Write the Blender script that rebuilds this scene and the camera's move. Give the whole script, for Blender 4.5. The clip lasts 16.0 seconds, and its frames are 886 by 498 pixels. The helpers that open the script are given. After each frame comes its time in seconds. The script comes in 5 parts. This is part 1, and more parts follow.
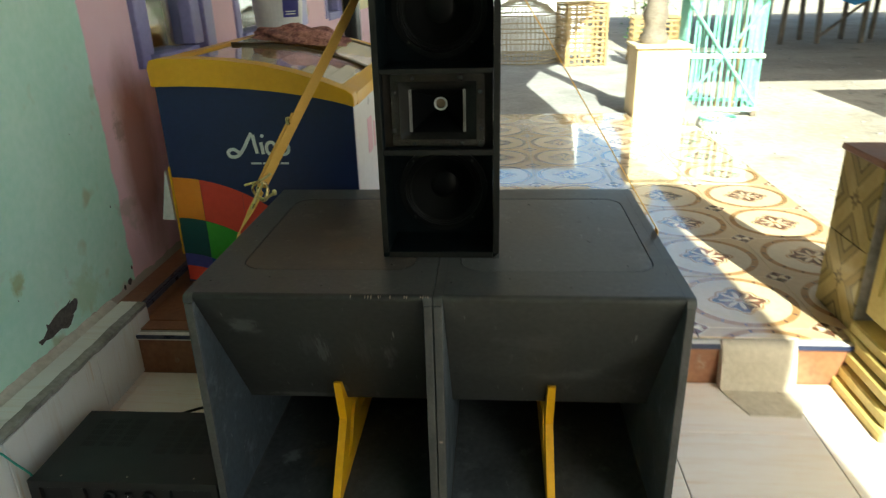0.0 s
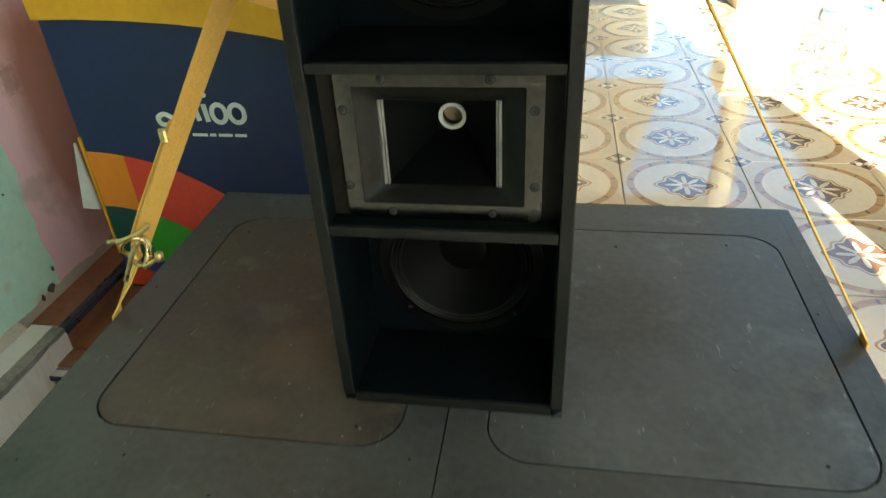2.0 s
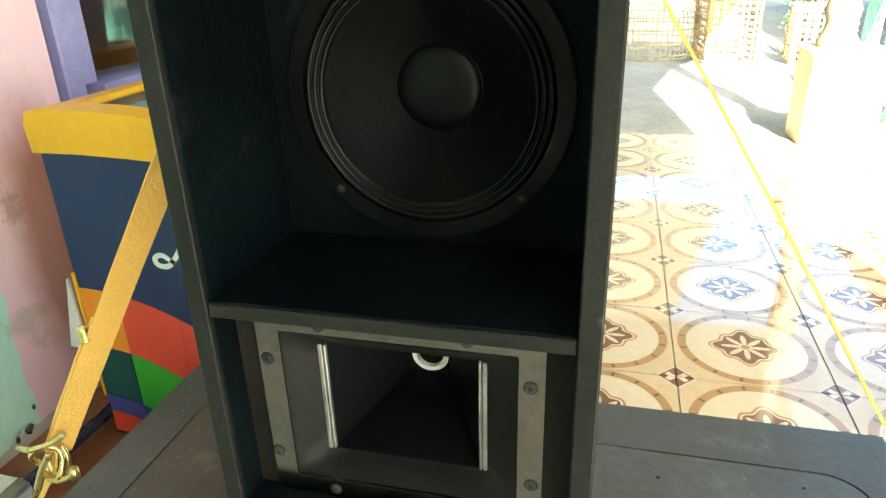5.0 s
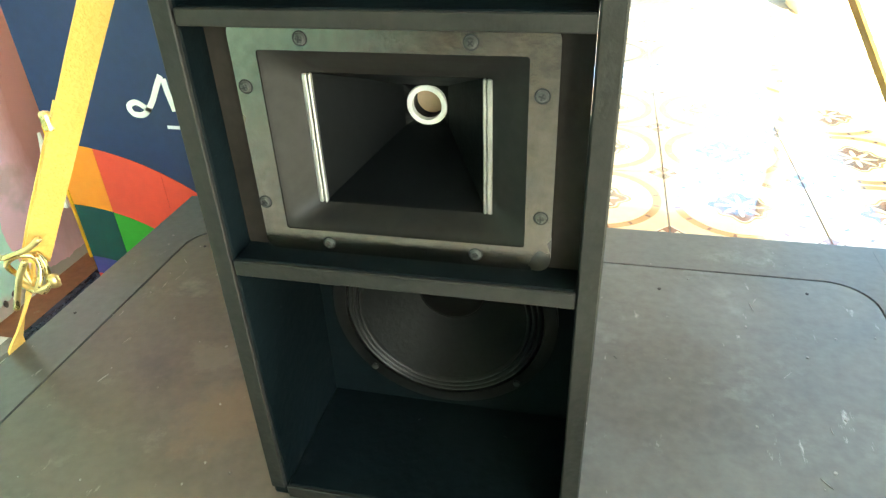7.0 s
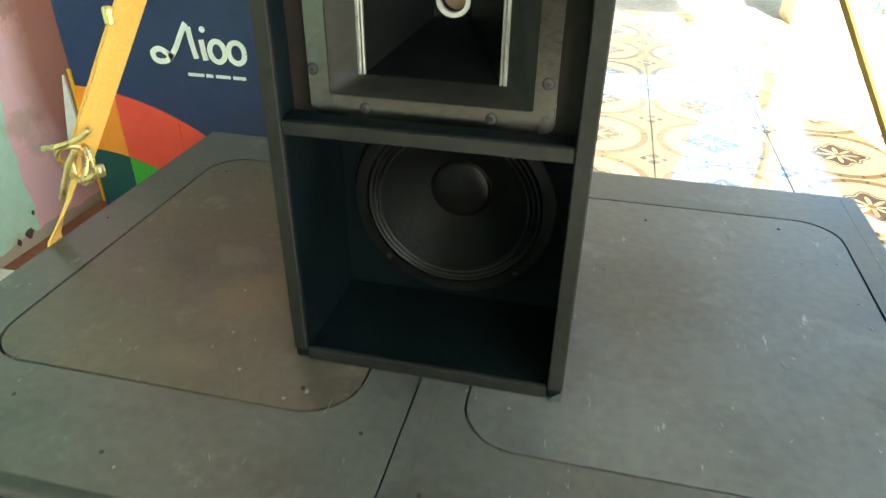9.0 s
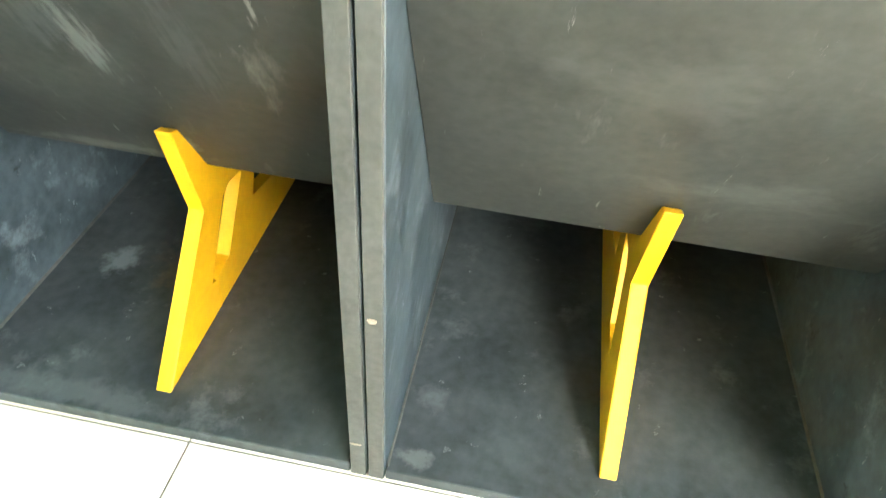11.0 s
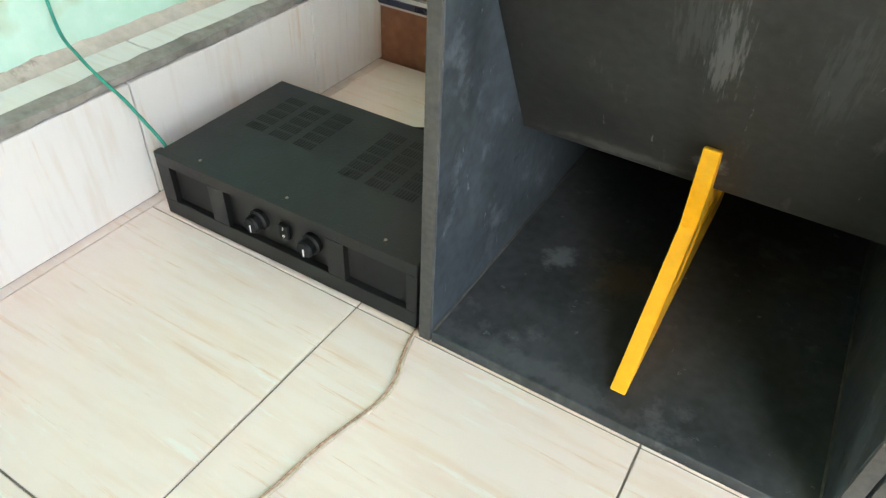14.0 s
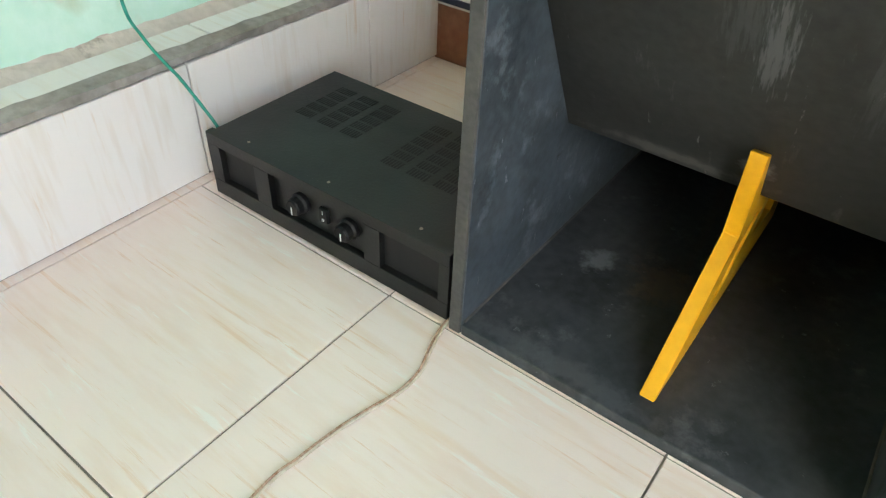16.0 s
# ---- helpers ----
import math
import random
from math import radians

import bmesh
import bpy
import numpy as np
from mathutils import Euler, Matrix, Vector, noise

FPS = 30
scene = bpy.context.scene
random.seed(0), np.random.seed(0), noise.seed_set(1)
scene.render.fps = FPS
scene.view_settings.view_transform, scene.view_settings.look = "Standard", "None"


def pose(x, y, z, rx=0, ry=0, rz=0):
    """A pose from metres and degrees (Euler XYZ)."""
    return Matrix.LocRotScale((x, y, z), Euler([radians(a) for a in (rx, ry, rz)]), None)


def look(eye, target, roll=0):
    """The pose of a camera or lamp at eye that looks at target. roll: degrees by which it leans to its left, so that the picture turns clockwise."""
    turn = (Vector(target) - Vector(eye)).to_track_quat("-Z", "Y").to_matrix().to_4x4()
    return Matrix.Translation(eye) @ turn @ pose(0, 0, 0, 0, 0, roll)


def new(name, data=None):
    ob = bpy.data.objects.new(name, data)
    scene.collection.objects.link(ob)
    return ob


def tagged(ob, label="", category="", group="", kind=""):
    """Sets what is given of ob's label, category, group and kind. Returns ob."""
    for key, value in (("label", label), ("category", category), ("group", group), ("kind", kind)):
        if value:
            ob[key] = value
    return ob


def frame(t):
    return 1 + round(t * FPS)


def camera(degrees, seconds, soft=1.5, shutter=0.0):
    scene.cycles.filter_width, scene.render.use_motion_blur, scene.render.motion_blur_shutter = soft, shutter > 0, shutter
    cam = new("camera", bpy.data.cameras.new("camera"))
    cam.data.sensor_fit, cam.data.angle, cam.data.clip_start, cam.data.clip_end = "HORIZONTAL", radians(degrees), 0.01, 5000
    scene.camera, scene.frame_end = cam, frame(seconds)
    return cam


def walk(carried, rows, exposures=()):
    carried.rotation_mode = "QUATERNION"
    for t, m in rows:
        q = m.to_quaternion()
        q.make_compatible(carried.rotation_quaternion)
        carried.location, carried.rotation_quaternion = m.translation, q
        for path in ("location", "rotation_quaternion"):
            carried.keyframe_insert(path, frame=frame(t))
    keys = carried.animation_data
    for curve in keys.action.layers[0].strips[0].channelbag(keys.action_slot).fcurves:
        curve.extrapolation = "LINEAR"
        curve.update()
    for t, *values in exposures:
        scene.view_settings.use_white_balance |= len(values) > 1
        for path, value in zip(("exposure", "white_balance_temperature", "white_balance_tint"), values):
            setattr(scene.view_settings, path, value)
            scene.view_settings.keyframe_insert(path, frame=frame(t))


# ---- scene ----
cam = camera(66.6, 16.0, soft=1.25, shutter=0.35)
PATH = [
    (0, (0.12, -1.173, 1.183), (-0.032, 0.673, 0.427), -1.5),
    (0.5, (0.166, -0.921, 1.205), (-0.165, 0.883, 0.407), 2.4),
    (1, (0.156, -0.679, 1.182), (-0.258, 1.078, 0.32), 2.3),
    (1.5, (0.127, -0.513, 1.193), (-0.186, 1.303, 0.415), 0.6),
    (2, (0.106, -0.358, 1.183), (-0.2, 1.301, 0.108), -3.2),
    (2.5, (0.117, -0.217, 1.211), (-0.264, 1.506, 0.271), -1.7),
    (3, (0.129, -0.153, 1.21), (-0.348, 1.569, 0.312), -1.2),
    (5.5, (0.126, -0.121, 1.202), (-0.341, 1.655, 0.409), -2.0),
    (6, (0.114, -0.114, 1.168), (-0.393, 1.599, 0.269), -2.3),
    (6.5, (0.116, -0.117, 1.127), (-0.322, 1.549, 0.111), -1.7),
    (7, (0.119, -0.141, 1.086), (-0.29, 1.507, 0.029), -2.5),
    (7.5, (0.122, -0.161, 1.091), (-0.248, 1.522, 0.075), -2.0),
    (8, (0.12, -0.159, 1.094), (-0.235, 1.544, 0.108), -0.5),
    (8.5, (0.116, -0.179, 1.067), (-0.232, 1.508, 0.051), -0.8),
    (9, (0.125, -0.263, 1.034), (-0.255, 1.401, -0.007), 0.7),
    (9.3, (0.129, -0.294, 1.005), (-0.21, 1.356, -0.072), 2.8),
    (9.5, (0.123, -0.297, 0.96), (-0.202, 1.29, -0.212), 3.3),
    (10, (0.101, -0.305, 0.867), (-0.098, 1.182, -0.455), 4.1),
    (10.2, (0.098, -0.312, 0.82), (-0.044, 1.147, -0.541), 4.0),
    (12.3, (0.128, -0.406, 0.606), (-0.436, 0.973, -0.729), 0.5),
    (12.5, (0.125, -0.409, 0.605), (-0.535, 0.924, -0.732), -1.6),
    (13, (-0.002, -0.47, 0.646), (-0.731, 0.859, -0.659), 0.5),
    (13.5, (-0.118, -0.479, 0.66), (-0.849, 0.855, -0.639), 2.2),
    (14, (-0.191, -0.502, 0.661), (-0.935, 0.818, -0.644), 3.0),
    (14.5, (-0.178, -0.508, 0.655), (-1.001, 0.777, -0.638), 2.6),
    (15, (-0.169, -0.5, 0.657), (-1.045, 0.75, -0.636), 2.4),
    (15.5, (-0.168, -0.496, 0.652), (-1.047, 0.74, -0.652), 2.7),
    (16, (-0.166, -0.5, 0.643), (-1.047, 0.749, -0.648), 3.0),
]
walk(cam, [(t, look(eye, target, roll)) for t, eye, target, roll in PATH],
     exposures=[(0.0, 1.6, 6350.0, -11.0), (0.6, 1.9, 6350.0, -10.0), (1.0, 2.9, 6750.0, -5.0), (1.5, 2.6, 6750.0, -8.0), (2.0, 2.5, 6450.0, -13.0), (2.5, 2.95, 6550.0, -14.0), (3.0, 3.0, 6500.0, -13.0), (5.5, 3.65, 6450.0, -15.0), (7.0, 4.3, 6400.0, -15.0), (8.5, 4.0, 6400.0, -14.0), (9.0, 3.65, 6400.0, -14.0), (9.5, 3.75, 6400.0, -11.0), (10.0, 4.9, 6350.0, -12.0), (12.5, 3.75, 6000.0, -11.0), (13.5, 3.52, 6050.0, 1.0), (14.0, 3.43, 6150.0, -1.0), (15.0, 3.25, 6150.0, -1.0), (16.0, 3.16, 6200.0, 0.0)])

# ---- world, sun ----
world = bpy.data.worlds.new("world")
scene.world = world
world.use_nodes = True
wn = world.node_tree.nodes
sky = wn.new("ShaderNodeTexSky")
sky.sky_type = "NISHITA"
sky.sun_disc = False
SUN_EL, SUN_WAY = 42.0, Vector((0.233, -0.972, 0.0)).normalized()
sky.sun_elevation = radians(SUN_EL)
sky.air_density, sky.dust_density, sky.ozone_density = 0.8, 4.0, 0.6
sky.sun_rotation = math.atan2(SUN_WAY.x, SUN_WAY.y)
bg = wn["Background"]
bg.inputs["Strength"].default_value = 0.11
world.node_tree.links.new(sky.outputs[0], bg.inputs[0])
sun = new("sun", bpy.data.lights.new("sun", "SUN"))
sun.data.energy, sun.data.angle, sun.data.color = 5.0, radians(0.5), (1.0, 0.96, 0.89)
to_sun = Vector((SUN_WAY.x * math.cos(radians(SUN_EL)), SUN_WAY.y * math.cos(radians(SUN_EL)), math.sin(radians(SUN_EL))))
sun.matrix_world = look(to_sun * 20, (0, 0, 0))


# ---- materials ----
def material(name, low, high, rough=0.6, metal=0.0, scale=6.0, fine=60.0, bump=0.15, fine_mix=0.35, spec=0.5,
             stretch=(1, 1, 1), turn=(0, 0, 0), vary=False, scuff=None, scuff_at=0.66, scuff_scale=9.0, scuff_stretch=(1, 1, 1), span=(0.36, 0.64), more=()):
    """Two colours mixed by broad stains and fine grain, with fine relief, uneven gloss and, if asked, scuffs of a third colour."""
    m = bpy.data.materials.new(name)
    m.use_nodes = True
    n, l = m.node_tree.nodes, m.node_tree.links
    b = n["Principled BSDF"]
    tc = n.new("ShaderNodeTexCoord")
    src = tc.outputs["Object"]
    if vary:
        oi = n.new("ShaderNodeObjectInfo")
        mul = n.new("ShaderNodeMath")
        mul.operation = "MULTIPLY"
        mul.inputs[1].default_value = 37.0
        l.new(oi.outputs["Random"], mul.inputs[0])
        add = n.new("ShaderNodeVectorMath")
        add.operation = "ADD"
        l.new(src, add.inputs[0])
        l.new(mul.outputs[0], add.inputs[1])
        src = add.outputs[0]
    mp = n.new("ShaderNodeMapping")
    mp.inputs["Scale"].default_value = stretch
    mp.inputs["Rotation"].default_value = [radians(a) for a in turn]
    l.new(src, mp.inputs[0])
    a = n.new("ShaderNodeTexNoise")
    a.inputs["Scale"].default_value, a.inputs["Detail"].default_value, a.inputs["Roughness"].default_value = scale, 5.0, 0.6
    f = n.new("ShaderNodeTexNoise")
    f.inputs["Scale"].default_value, f.inputs["Detail"].default_value = fine, 3.0
    l.new(mp.outputs[0], a.inputs["Vector"])
    l.new(mp.outputs[0], f.inputs["Vector"])
    mixf = n.new("ShaderNodeMix")
    mixf.inputs[0].default_value = fine_mix
    l.new(a.outputs[0], mixf.inputs[2])
    l.new(f.outputs[0], mixf.inputs[3])
    ramp = n.new("ShaderNodeValToRGB")
    ramp.color_ramp.elements[0].position, ramp.color_ramp.elements[1].position = span
    ramp.color_ramp.elements[0].color, ramp.color_ramp.elements[1].color = (*low, 1), (*high, 1)
    l.new(mixf.outputs[0], ramp.inputs[0])
    colour = ramp.outputs[0]
    layers = [(scuff, scuff_at, scuff_scale, scuff_stretch, (0, 0, 0), 0.16)] if scuff else []
    for tint, at, size, pull, angle, fade in layers + list(more):
        mp2 = n.new("ShaderNodeMapping")
        mp2.inputs["Scale"].default_value = pull
        mp2.inputs["Rotation"].default_value = [radians(q) for q in angle]
        mp2.inputs["Location"].default_value = (size, at, fade)
        l.new(src, mp2.inputs[0])
        s = n.new("ShaderNodeTexNoise")
        s.inputs["Scale"].default_value, s.inputs["Detail"].default_value, s.inputs["Roughness"].default_value = size, 8.0, 0.68
        l.new(mp2.outputs[0], s.inputs["Vector"])
        sm = n.new("ShaderNodeMapRange")
        sm.inputs[1].default_value, sm.inputs[2].default_value = at, at + fade
        l.new(s.outputs[0], sm.inputs[0])
        mc = n.new("ShaderNodeMix")
        mc.data_type = "RGBA"
        mc.inputs[7].default_value = (*tint, 1)
        l.new(sm.outputs[0], mc.inputs[0])
        l.new(colour, mc.inputs[6])
        colour = mc.outputs[2]
    l.new(colour, b.inputs["Base Color"])
    mr = n.new("ShaderNodeMapRange")
    mr.inputs[1].default_value, mr.inputs[2].default_value = 0.3, 0.7
    mr.inputs[3].default_value, mr.inputs[4].default_value = max(0.03, rough - 0.1), min(1.0, rough + 0.1)
    l.new(a.outputs[0], mr.inputs[0])
    l.new(mr.outputs[0], b.inputs["Roughness"])
    b.inputs["Metallic"].default_value = metal
    b.inputs["Specular IOR Level"].default_value = spec
    if bump:
        bp = n.new("ShaderNodeBump")
        bp.inputs["Strength"].default_value, bp.inputs["Distance"].default_value = bump, 0.002
        l.new(f.outputs[0], bp.inputs["Height"])
        l.new(bp.outputs[0], b.inputs["Normal"])
    return m


def blot(m, centre, radii, tint, amount=0.7, size=30.0, wild=1.3, pull=(1, 1, 1)):
    """A stain, rubbed mark or painted patch of shade, of its own shape on a material, about a point of the thing."""
    n, l = m.node_tree.nodes, m.node_tree.links
    b = n["Principled BSDF"]
    old = b.inputs["Base Color"].links[0].from_socket
    tc = n.new("ShaderNodeTexCoord")
    sub = n.new("ShaderNodeVectorMath")
    sub.operation = "SUBTRACT"
    sub.inputs[1].default_value = centre
    div = n.new("ShaderNodeVectorMath")
    div.operation = "DIVIDE"
    div.inputs[1].default_value = radii
    ln = n.new("ShaderNodeVectorMath")
    ln.operation = "LENGTH"
    l.new(tc.outputs["Object"], sub.inputs[0])
    l.new(sub.outputs[0], div.inputs[0])
    l.new(div.outputs[0], ln.inputs[0])
    noise = n.new("ShaderNodeTexNoise")
    noise.inputs["Scale"].default_value, noise.inputs["Detail"].default_value, noise.inputs["Roughness"].default_value = size, 6.0, 0.65
    mp = n.new("ShaderNodeMapping")
    mp.inputs["Scale"].default_value = pull
    l.new(tc.outputs["Object"], mp.inputs[0])
    l.new(mp.outputs[0], noise.inputs["Vector"])
    d = math_node(n, l, "ADD", ln.outputs["Value"], math_node(n, l, "MULTIPLY", math_node(n, l, "SUBTRACT", noise.outputs[0], 0.5), wild * 2.0))
    mr = n.new("ShaderNodeMapRange")
    mr.inputs[1].default_value, mr.inputs[2].default_value, mr.inputs[3].default_value, mr.inputs[4].default_value = 0.45, 1.0, amount, 0.0
    l.new(d, mr.inputs[0])
    l.new(mixed(n, l, mr.outputs[0], old, tint), b.inputs["Base Color"])


def math_node(n, l, op, a, b=None):
    k = n.new("ShaderNodeMath")
    k.operation = op
    for i, v in enumerate((a, b)):
        if v is None:
            continue
        if isinstance(v, (int, float)):
            k.inputs[i].default_value = v
        else:
            l.new(v, k.inputs[i])
    return k.outputs[0]


def mixed(n, l, fac, a, b):
    k = n.new("ShaderNodeMix")
    k.data_type = "RGBA"
    l.new(fac, k.inputs[0])
    for i, v in ((6, a), (7, b)):
        if isinstance(v, tuple):
            k.inputs[i].default_value = (*v, 1)
        else:
            l.new(v, k.inputs[i])
    return k.outputs[2]


def porch_tile_material(name, field, disc, ring, dark, half, axes=(0, 1)):
    """A printed tile: a ring round a pale disc, a brown medallion with an eight-petal star, and a small flower at the corners."""
    m = material(name, field, field, 0.07, scale=14, fine=60, bump=0.02, vary=True)
    n, l = m.node_tree.nodes, m.node_tree.links
    b = n["Principled BSDF"]
    tc = n.new("ShaderNodeTexCoord")
    sep = n.new("ShaderNodeSeparateXYZ")
    l.new(tc.outputs["Object"], sep.inputs[0])
    u = math_node(n, l, "DIVIDE", sep.outputs[axes[0]], half)
    v = math_node(n, l, "DIVIDE", sep.outputs[axes[1]], half)
    r = math_node(n, l, "SQRT", math_node(n, l, "ADD", math_node(n, l, "MULTIPLY", u, u), math_node(n, l, "MULTIPLY", v, v)))
    th = math_node(n, l, "ARCTAN2", v, u)
    def below(x, y):
        return math_node(n, l, "LESS_THAN", x, y)
    c8 = math_node(n, l, "COSINE", math_node(n, l, "MULTIPLY", th, 8.0))
    c4 = math_node(n, l, "COSINE", math_node(n, l, "MULTIPLY", th, 4.0))
    col = mixed(n, l, below(r, 0.93), field, ring)
    dash = below(math_node(n, l, "COSINE", math_node(n, l, "MULTIPLY", th, 16.0)), -0.93)
    ringed = math_node(n, l, "MULTIPLY", dash, math_node(n, l, "MULTIPLY", below(r, 0.91), below(0.83, r)))
    col = mixed(n, l, ringed, col, dark)
    col = mixed(n, l, below(r, 0.81), col, disc)
    edge = math_node(n, l, "ADD", 0.43, math_node(n, l, "MULTIPLY", c8, 0.035))
    edge = math_node(n, l, "ADD", edge, math_node(n, l, "MULTIPLY", c4, 0.04))
    col = mixed(n, l, below(r, edge), col, ring)
    col = mixed(n, l, below(r, math_node(n, l, "SUBTRACT", edge, 0.035)), col, disc)
    col = mixed(n, l, below(r, math_node(n, l, "SUBTRACT", edge, 0.065)), col, dark)
    star = math_node(n, l, "ADD", 0.2, math_node(n, l, "MULTIPLY", c8, 0.13))
    col = mixed(n, l, below(r, star), col, disc)
    col = mixed(n, l, below(r, 0.06), col, ring)
    au, av = math_node(n, l, "ABSOLUTE", u), math_node(n, l, "ABSOLUTE", v)
    cu, cv = math_node(n, l, "SUBTRACT", 1.0, au), math_node(n, l, "SUBTRACT", 1.0, av)
    s = math_node(n, l, "ADD", cu, cv)
    col = mixed(n, l, below(s, 0.31), col, disc)
    col = mixed(n, l, below(s, 0.28), col, dark)
    d = math_node(n, l, "ABSOLUTE", math_node(n, l, "SUBTRACT", cu, cv))
    col = mixed(n, l, math_node(n, l, "MULTIPLY", below(d, 0.055), below(s, 0.25)), col, disc)
    grain = n.new("ShaderNodeTexNoise")
    grain.inputs["Scale"].default_value = 40.0
    l.new(tc.outputs["Object"], grain.inputs["Vector"])
    gm = n.new("ShaderNodeMapRange")
    gm.inputs[3].default_value, gm.inputs[4].default_value = 0.86, 1.1
    l.new(grain.outputs[0], gm.inputs[0])
    mulc = n.new("ShaderNodeMix")
    mulc.data_type, mulc.blend_type = "RGBA", "MULTIPLY"
    mulc.inputs[0].default_value = 1.0
    l.new(col, mulc.inputs[6])
    l.new(gm.outputs[0], mulc.inputs[7])
    l.new(mulc.outputs[2], b.inputs["Base Color"])
    b.inputs["Coat Weight"].default_value, b.inputs["Coat Roughness"].default_value, b.inputs["Coat IOR"].default_value = 1.0, 0.012, 1.6
    return m


def diamond_tile_material(name, half_u, half_v):
    """A glazed tile on a side face: a pale gold cross over olive triangles, with a dark flower where the arms meet."""
    m = material(name, (0.40, 0.30, 0.10), (0.52, 0.41, 0.16), 0.16, scale=9, fine=50, bump=0.03, vary=True)
    n, l = m.node_tree.nodes, m.node_tree.links
    b = n["Principled BSDF"]
    gold = b.inputs["Base Color"].links[0].from_socket
    tc = n.new("ShaderNodeTexCoord")
    sep = n.new("ShaderNodeSeparateXYZ")
    l.new(tc.outputs["Object"], sep.inputs[0])
    u = math_node(n, l, "ABSOLUTE", math_node(n, l, "DIVIDE", sep.outputs[1], half_u))
    v = math_node(n, l, "ABSOLUTE", math_node(n, l, "DIVIDE", sep.outputs[2], half_v))
    off = math_node(n, l, "ABSOLUTE", math_node(n, l, "SUBTRACT", u, v))
    far = math_node(n, l, "ADD", u, v)
    col = mixed(n, l, math_node(n, l, "GREATER_THAN", off, 0.30), gold, (0.17, 0.13, 0.045))
    col = mixed(n, l, math_node(n, l, "GREATER_THAN", off, 0.36), col, (0.30, 0.23, 0.08))
    col = mixed(n, l, math_node(n, l, "GREATER_THAN", off, 0.62), col, (0.12, 0.09, 0.03))
    col = mixed(n, l, math_node(n, l, "GREATER_THAN", off, 0.70), col, (0.38, 0.30, 0.12))
    th = math_node(n, l, "ARCTAN2", v, u)
    petal = math_node(n, l, "ADD", 0.22, math_node(n, l, "MULTIPLY", math_node(n, l, "COSINE", math_node(n, l, "MULTIPLY", th, 8.0)), 0.07))
    col = mixed(n, l, math_node(n, l, "LESS_THAN", far, petal), col, (0.15, 0.11, 0.04))
    col = mixed(n, l, math_node(n, l, "LESS_THAN", far, 0.08), col, (0.45, 0.36, 0.15))
    l.new(col, b.inputs["Base Color"])
    return m


def wall_material():
    """Mint paint up to an uneven line, pink beyond it, with flaked specks, damp stains and bare plaster along the line."""
    m = material("painted_wall", (0.52, 0.80, 0.63), (0.66, 0.88, 0.74), 0.7, scale=2.5, fine=45, bump=0.35)
    n, l = m.node_tree.nodes, m.node_tree.links
    b = n["Principled BSDF"]
    mint = b.inputs["Base Color"].links[0].from_socket
    tc = n.new("ShaderNodeTexCoord")
    sep = n.new("ShaderNodeSeparateXYZ")
    l.new(tc.outputs["Object"], sep.inputs[0])
    def noise_at(scale, detail=4.0, rough=0.6):
        k = n.new("ShaderNodeTexNoise")
        k.inputs["Scale"].default_value, k.inputs["Detail"].default_value, k.inputs["Roughness"].default_value = scale, detail, rough
        l.new(tc.outputs["Object"], k.inputs["Vector"])
        return k.outputs[0]
    wob = math_node(n, l, "MULTIPLY", math_node(n, l, "SUBTRACT", noise_at(9.0), 0.5), 0.05)
    line = math_node(n, l, "SUBTRACT", math_node(n, l, "ADD", sep.outputs[1], wob), 0.90)
    pinkn = n.new("ShaderNodeValToRGB")
    pinkn.color_ramp.elements[0].color, pinkn.color_ramp.elements[1].color = (0.84, 0.50, 0.56, 1), (0.93, 0.67, 0.71, 1)
    l.new(noise_at(4.0), pinkn.inputs[0])
    col = mixed(n, l, math_node(n, l, "GREATER_THAN", line, 0.0), mint, pinkn.outputs[0])
    near = math_node(n, l, "LESS_THAN", math_node(n, l, "ABSOLUTE", line), 0.012)
    low = math_node(n, l, "LESS_THAN", sep.outputs[2], 0.62)
    chip = math_node(n, l, "MULTIPLY", math_node(n, l, "MULTIPLY", near, low), math_node(n, l, "GREATER_THAN", noise_at(16.0), 0.77))
    col = mixed(n, l, chip, col, (0.045, 0.04, 0.035))
    # flaked edge just over the ledge
    rag = math_node(n, l, "ADD", 0.192, math_node(n, l, "MULTIPLY", noise_at(11.0), 0.045))
    col = mixed(n, l, math_node(n, l, "LESS_THAN", sep.outputs[2], rag), col, (0.52, 0.46, 0.38))
    # bare pinkish plaster and ochre damp stains
    st = n.new("ShaderNodeMapRange")
    st.inputs[1].default_value, st.inputs[2].default_value, st.inputs[4].default_value = 0.60, 0.70, 0.6
    l.new(noise_at(5.5), st.inputs[0])
    lowz = math_node(n, l, "LESS_THAN", sep.outputs[2], 0.5)
    col = mixed(n, l, math_node(n, l, "MULTIPLY", st.outputs[0], lowz), col, (0.55, 0.43, 0.36))
    st2 = n.new("ShaderNodeMapRange")
    st2.inputs[1].default_value, st2.inputs[2].default_value, st2.inputs[4].default_value = 0.64, 0.74, 0.55
    l.new(noise_at(7.7, 2.0), st2.inputs[0])
    col = mixed(n, l, st2.outputs[0], col, (0.42, 0.40, 0.16))
    speck = math_node(n, l, "GREATER_THAN", noise_at(38.0, 3.0), 0.76)
    col = mixed(n, l, speck, col, (0.05, 0.045, 0.04))
    l.new(col, b.inputs["Base Color"])
    return m


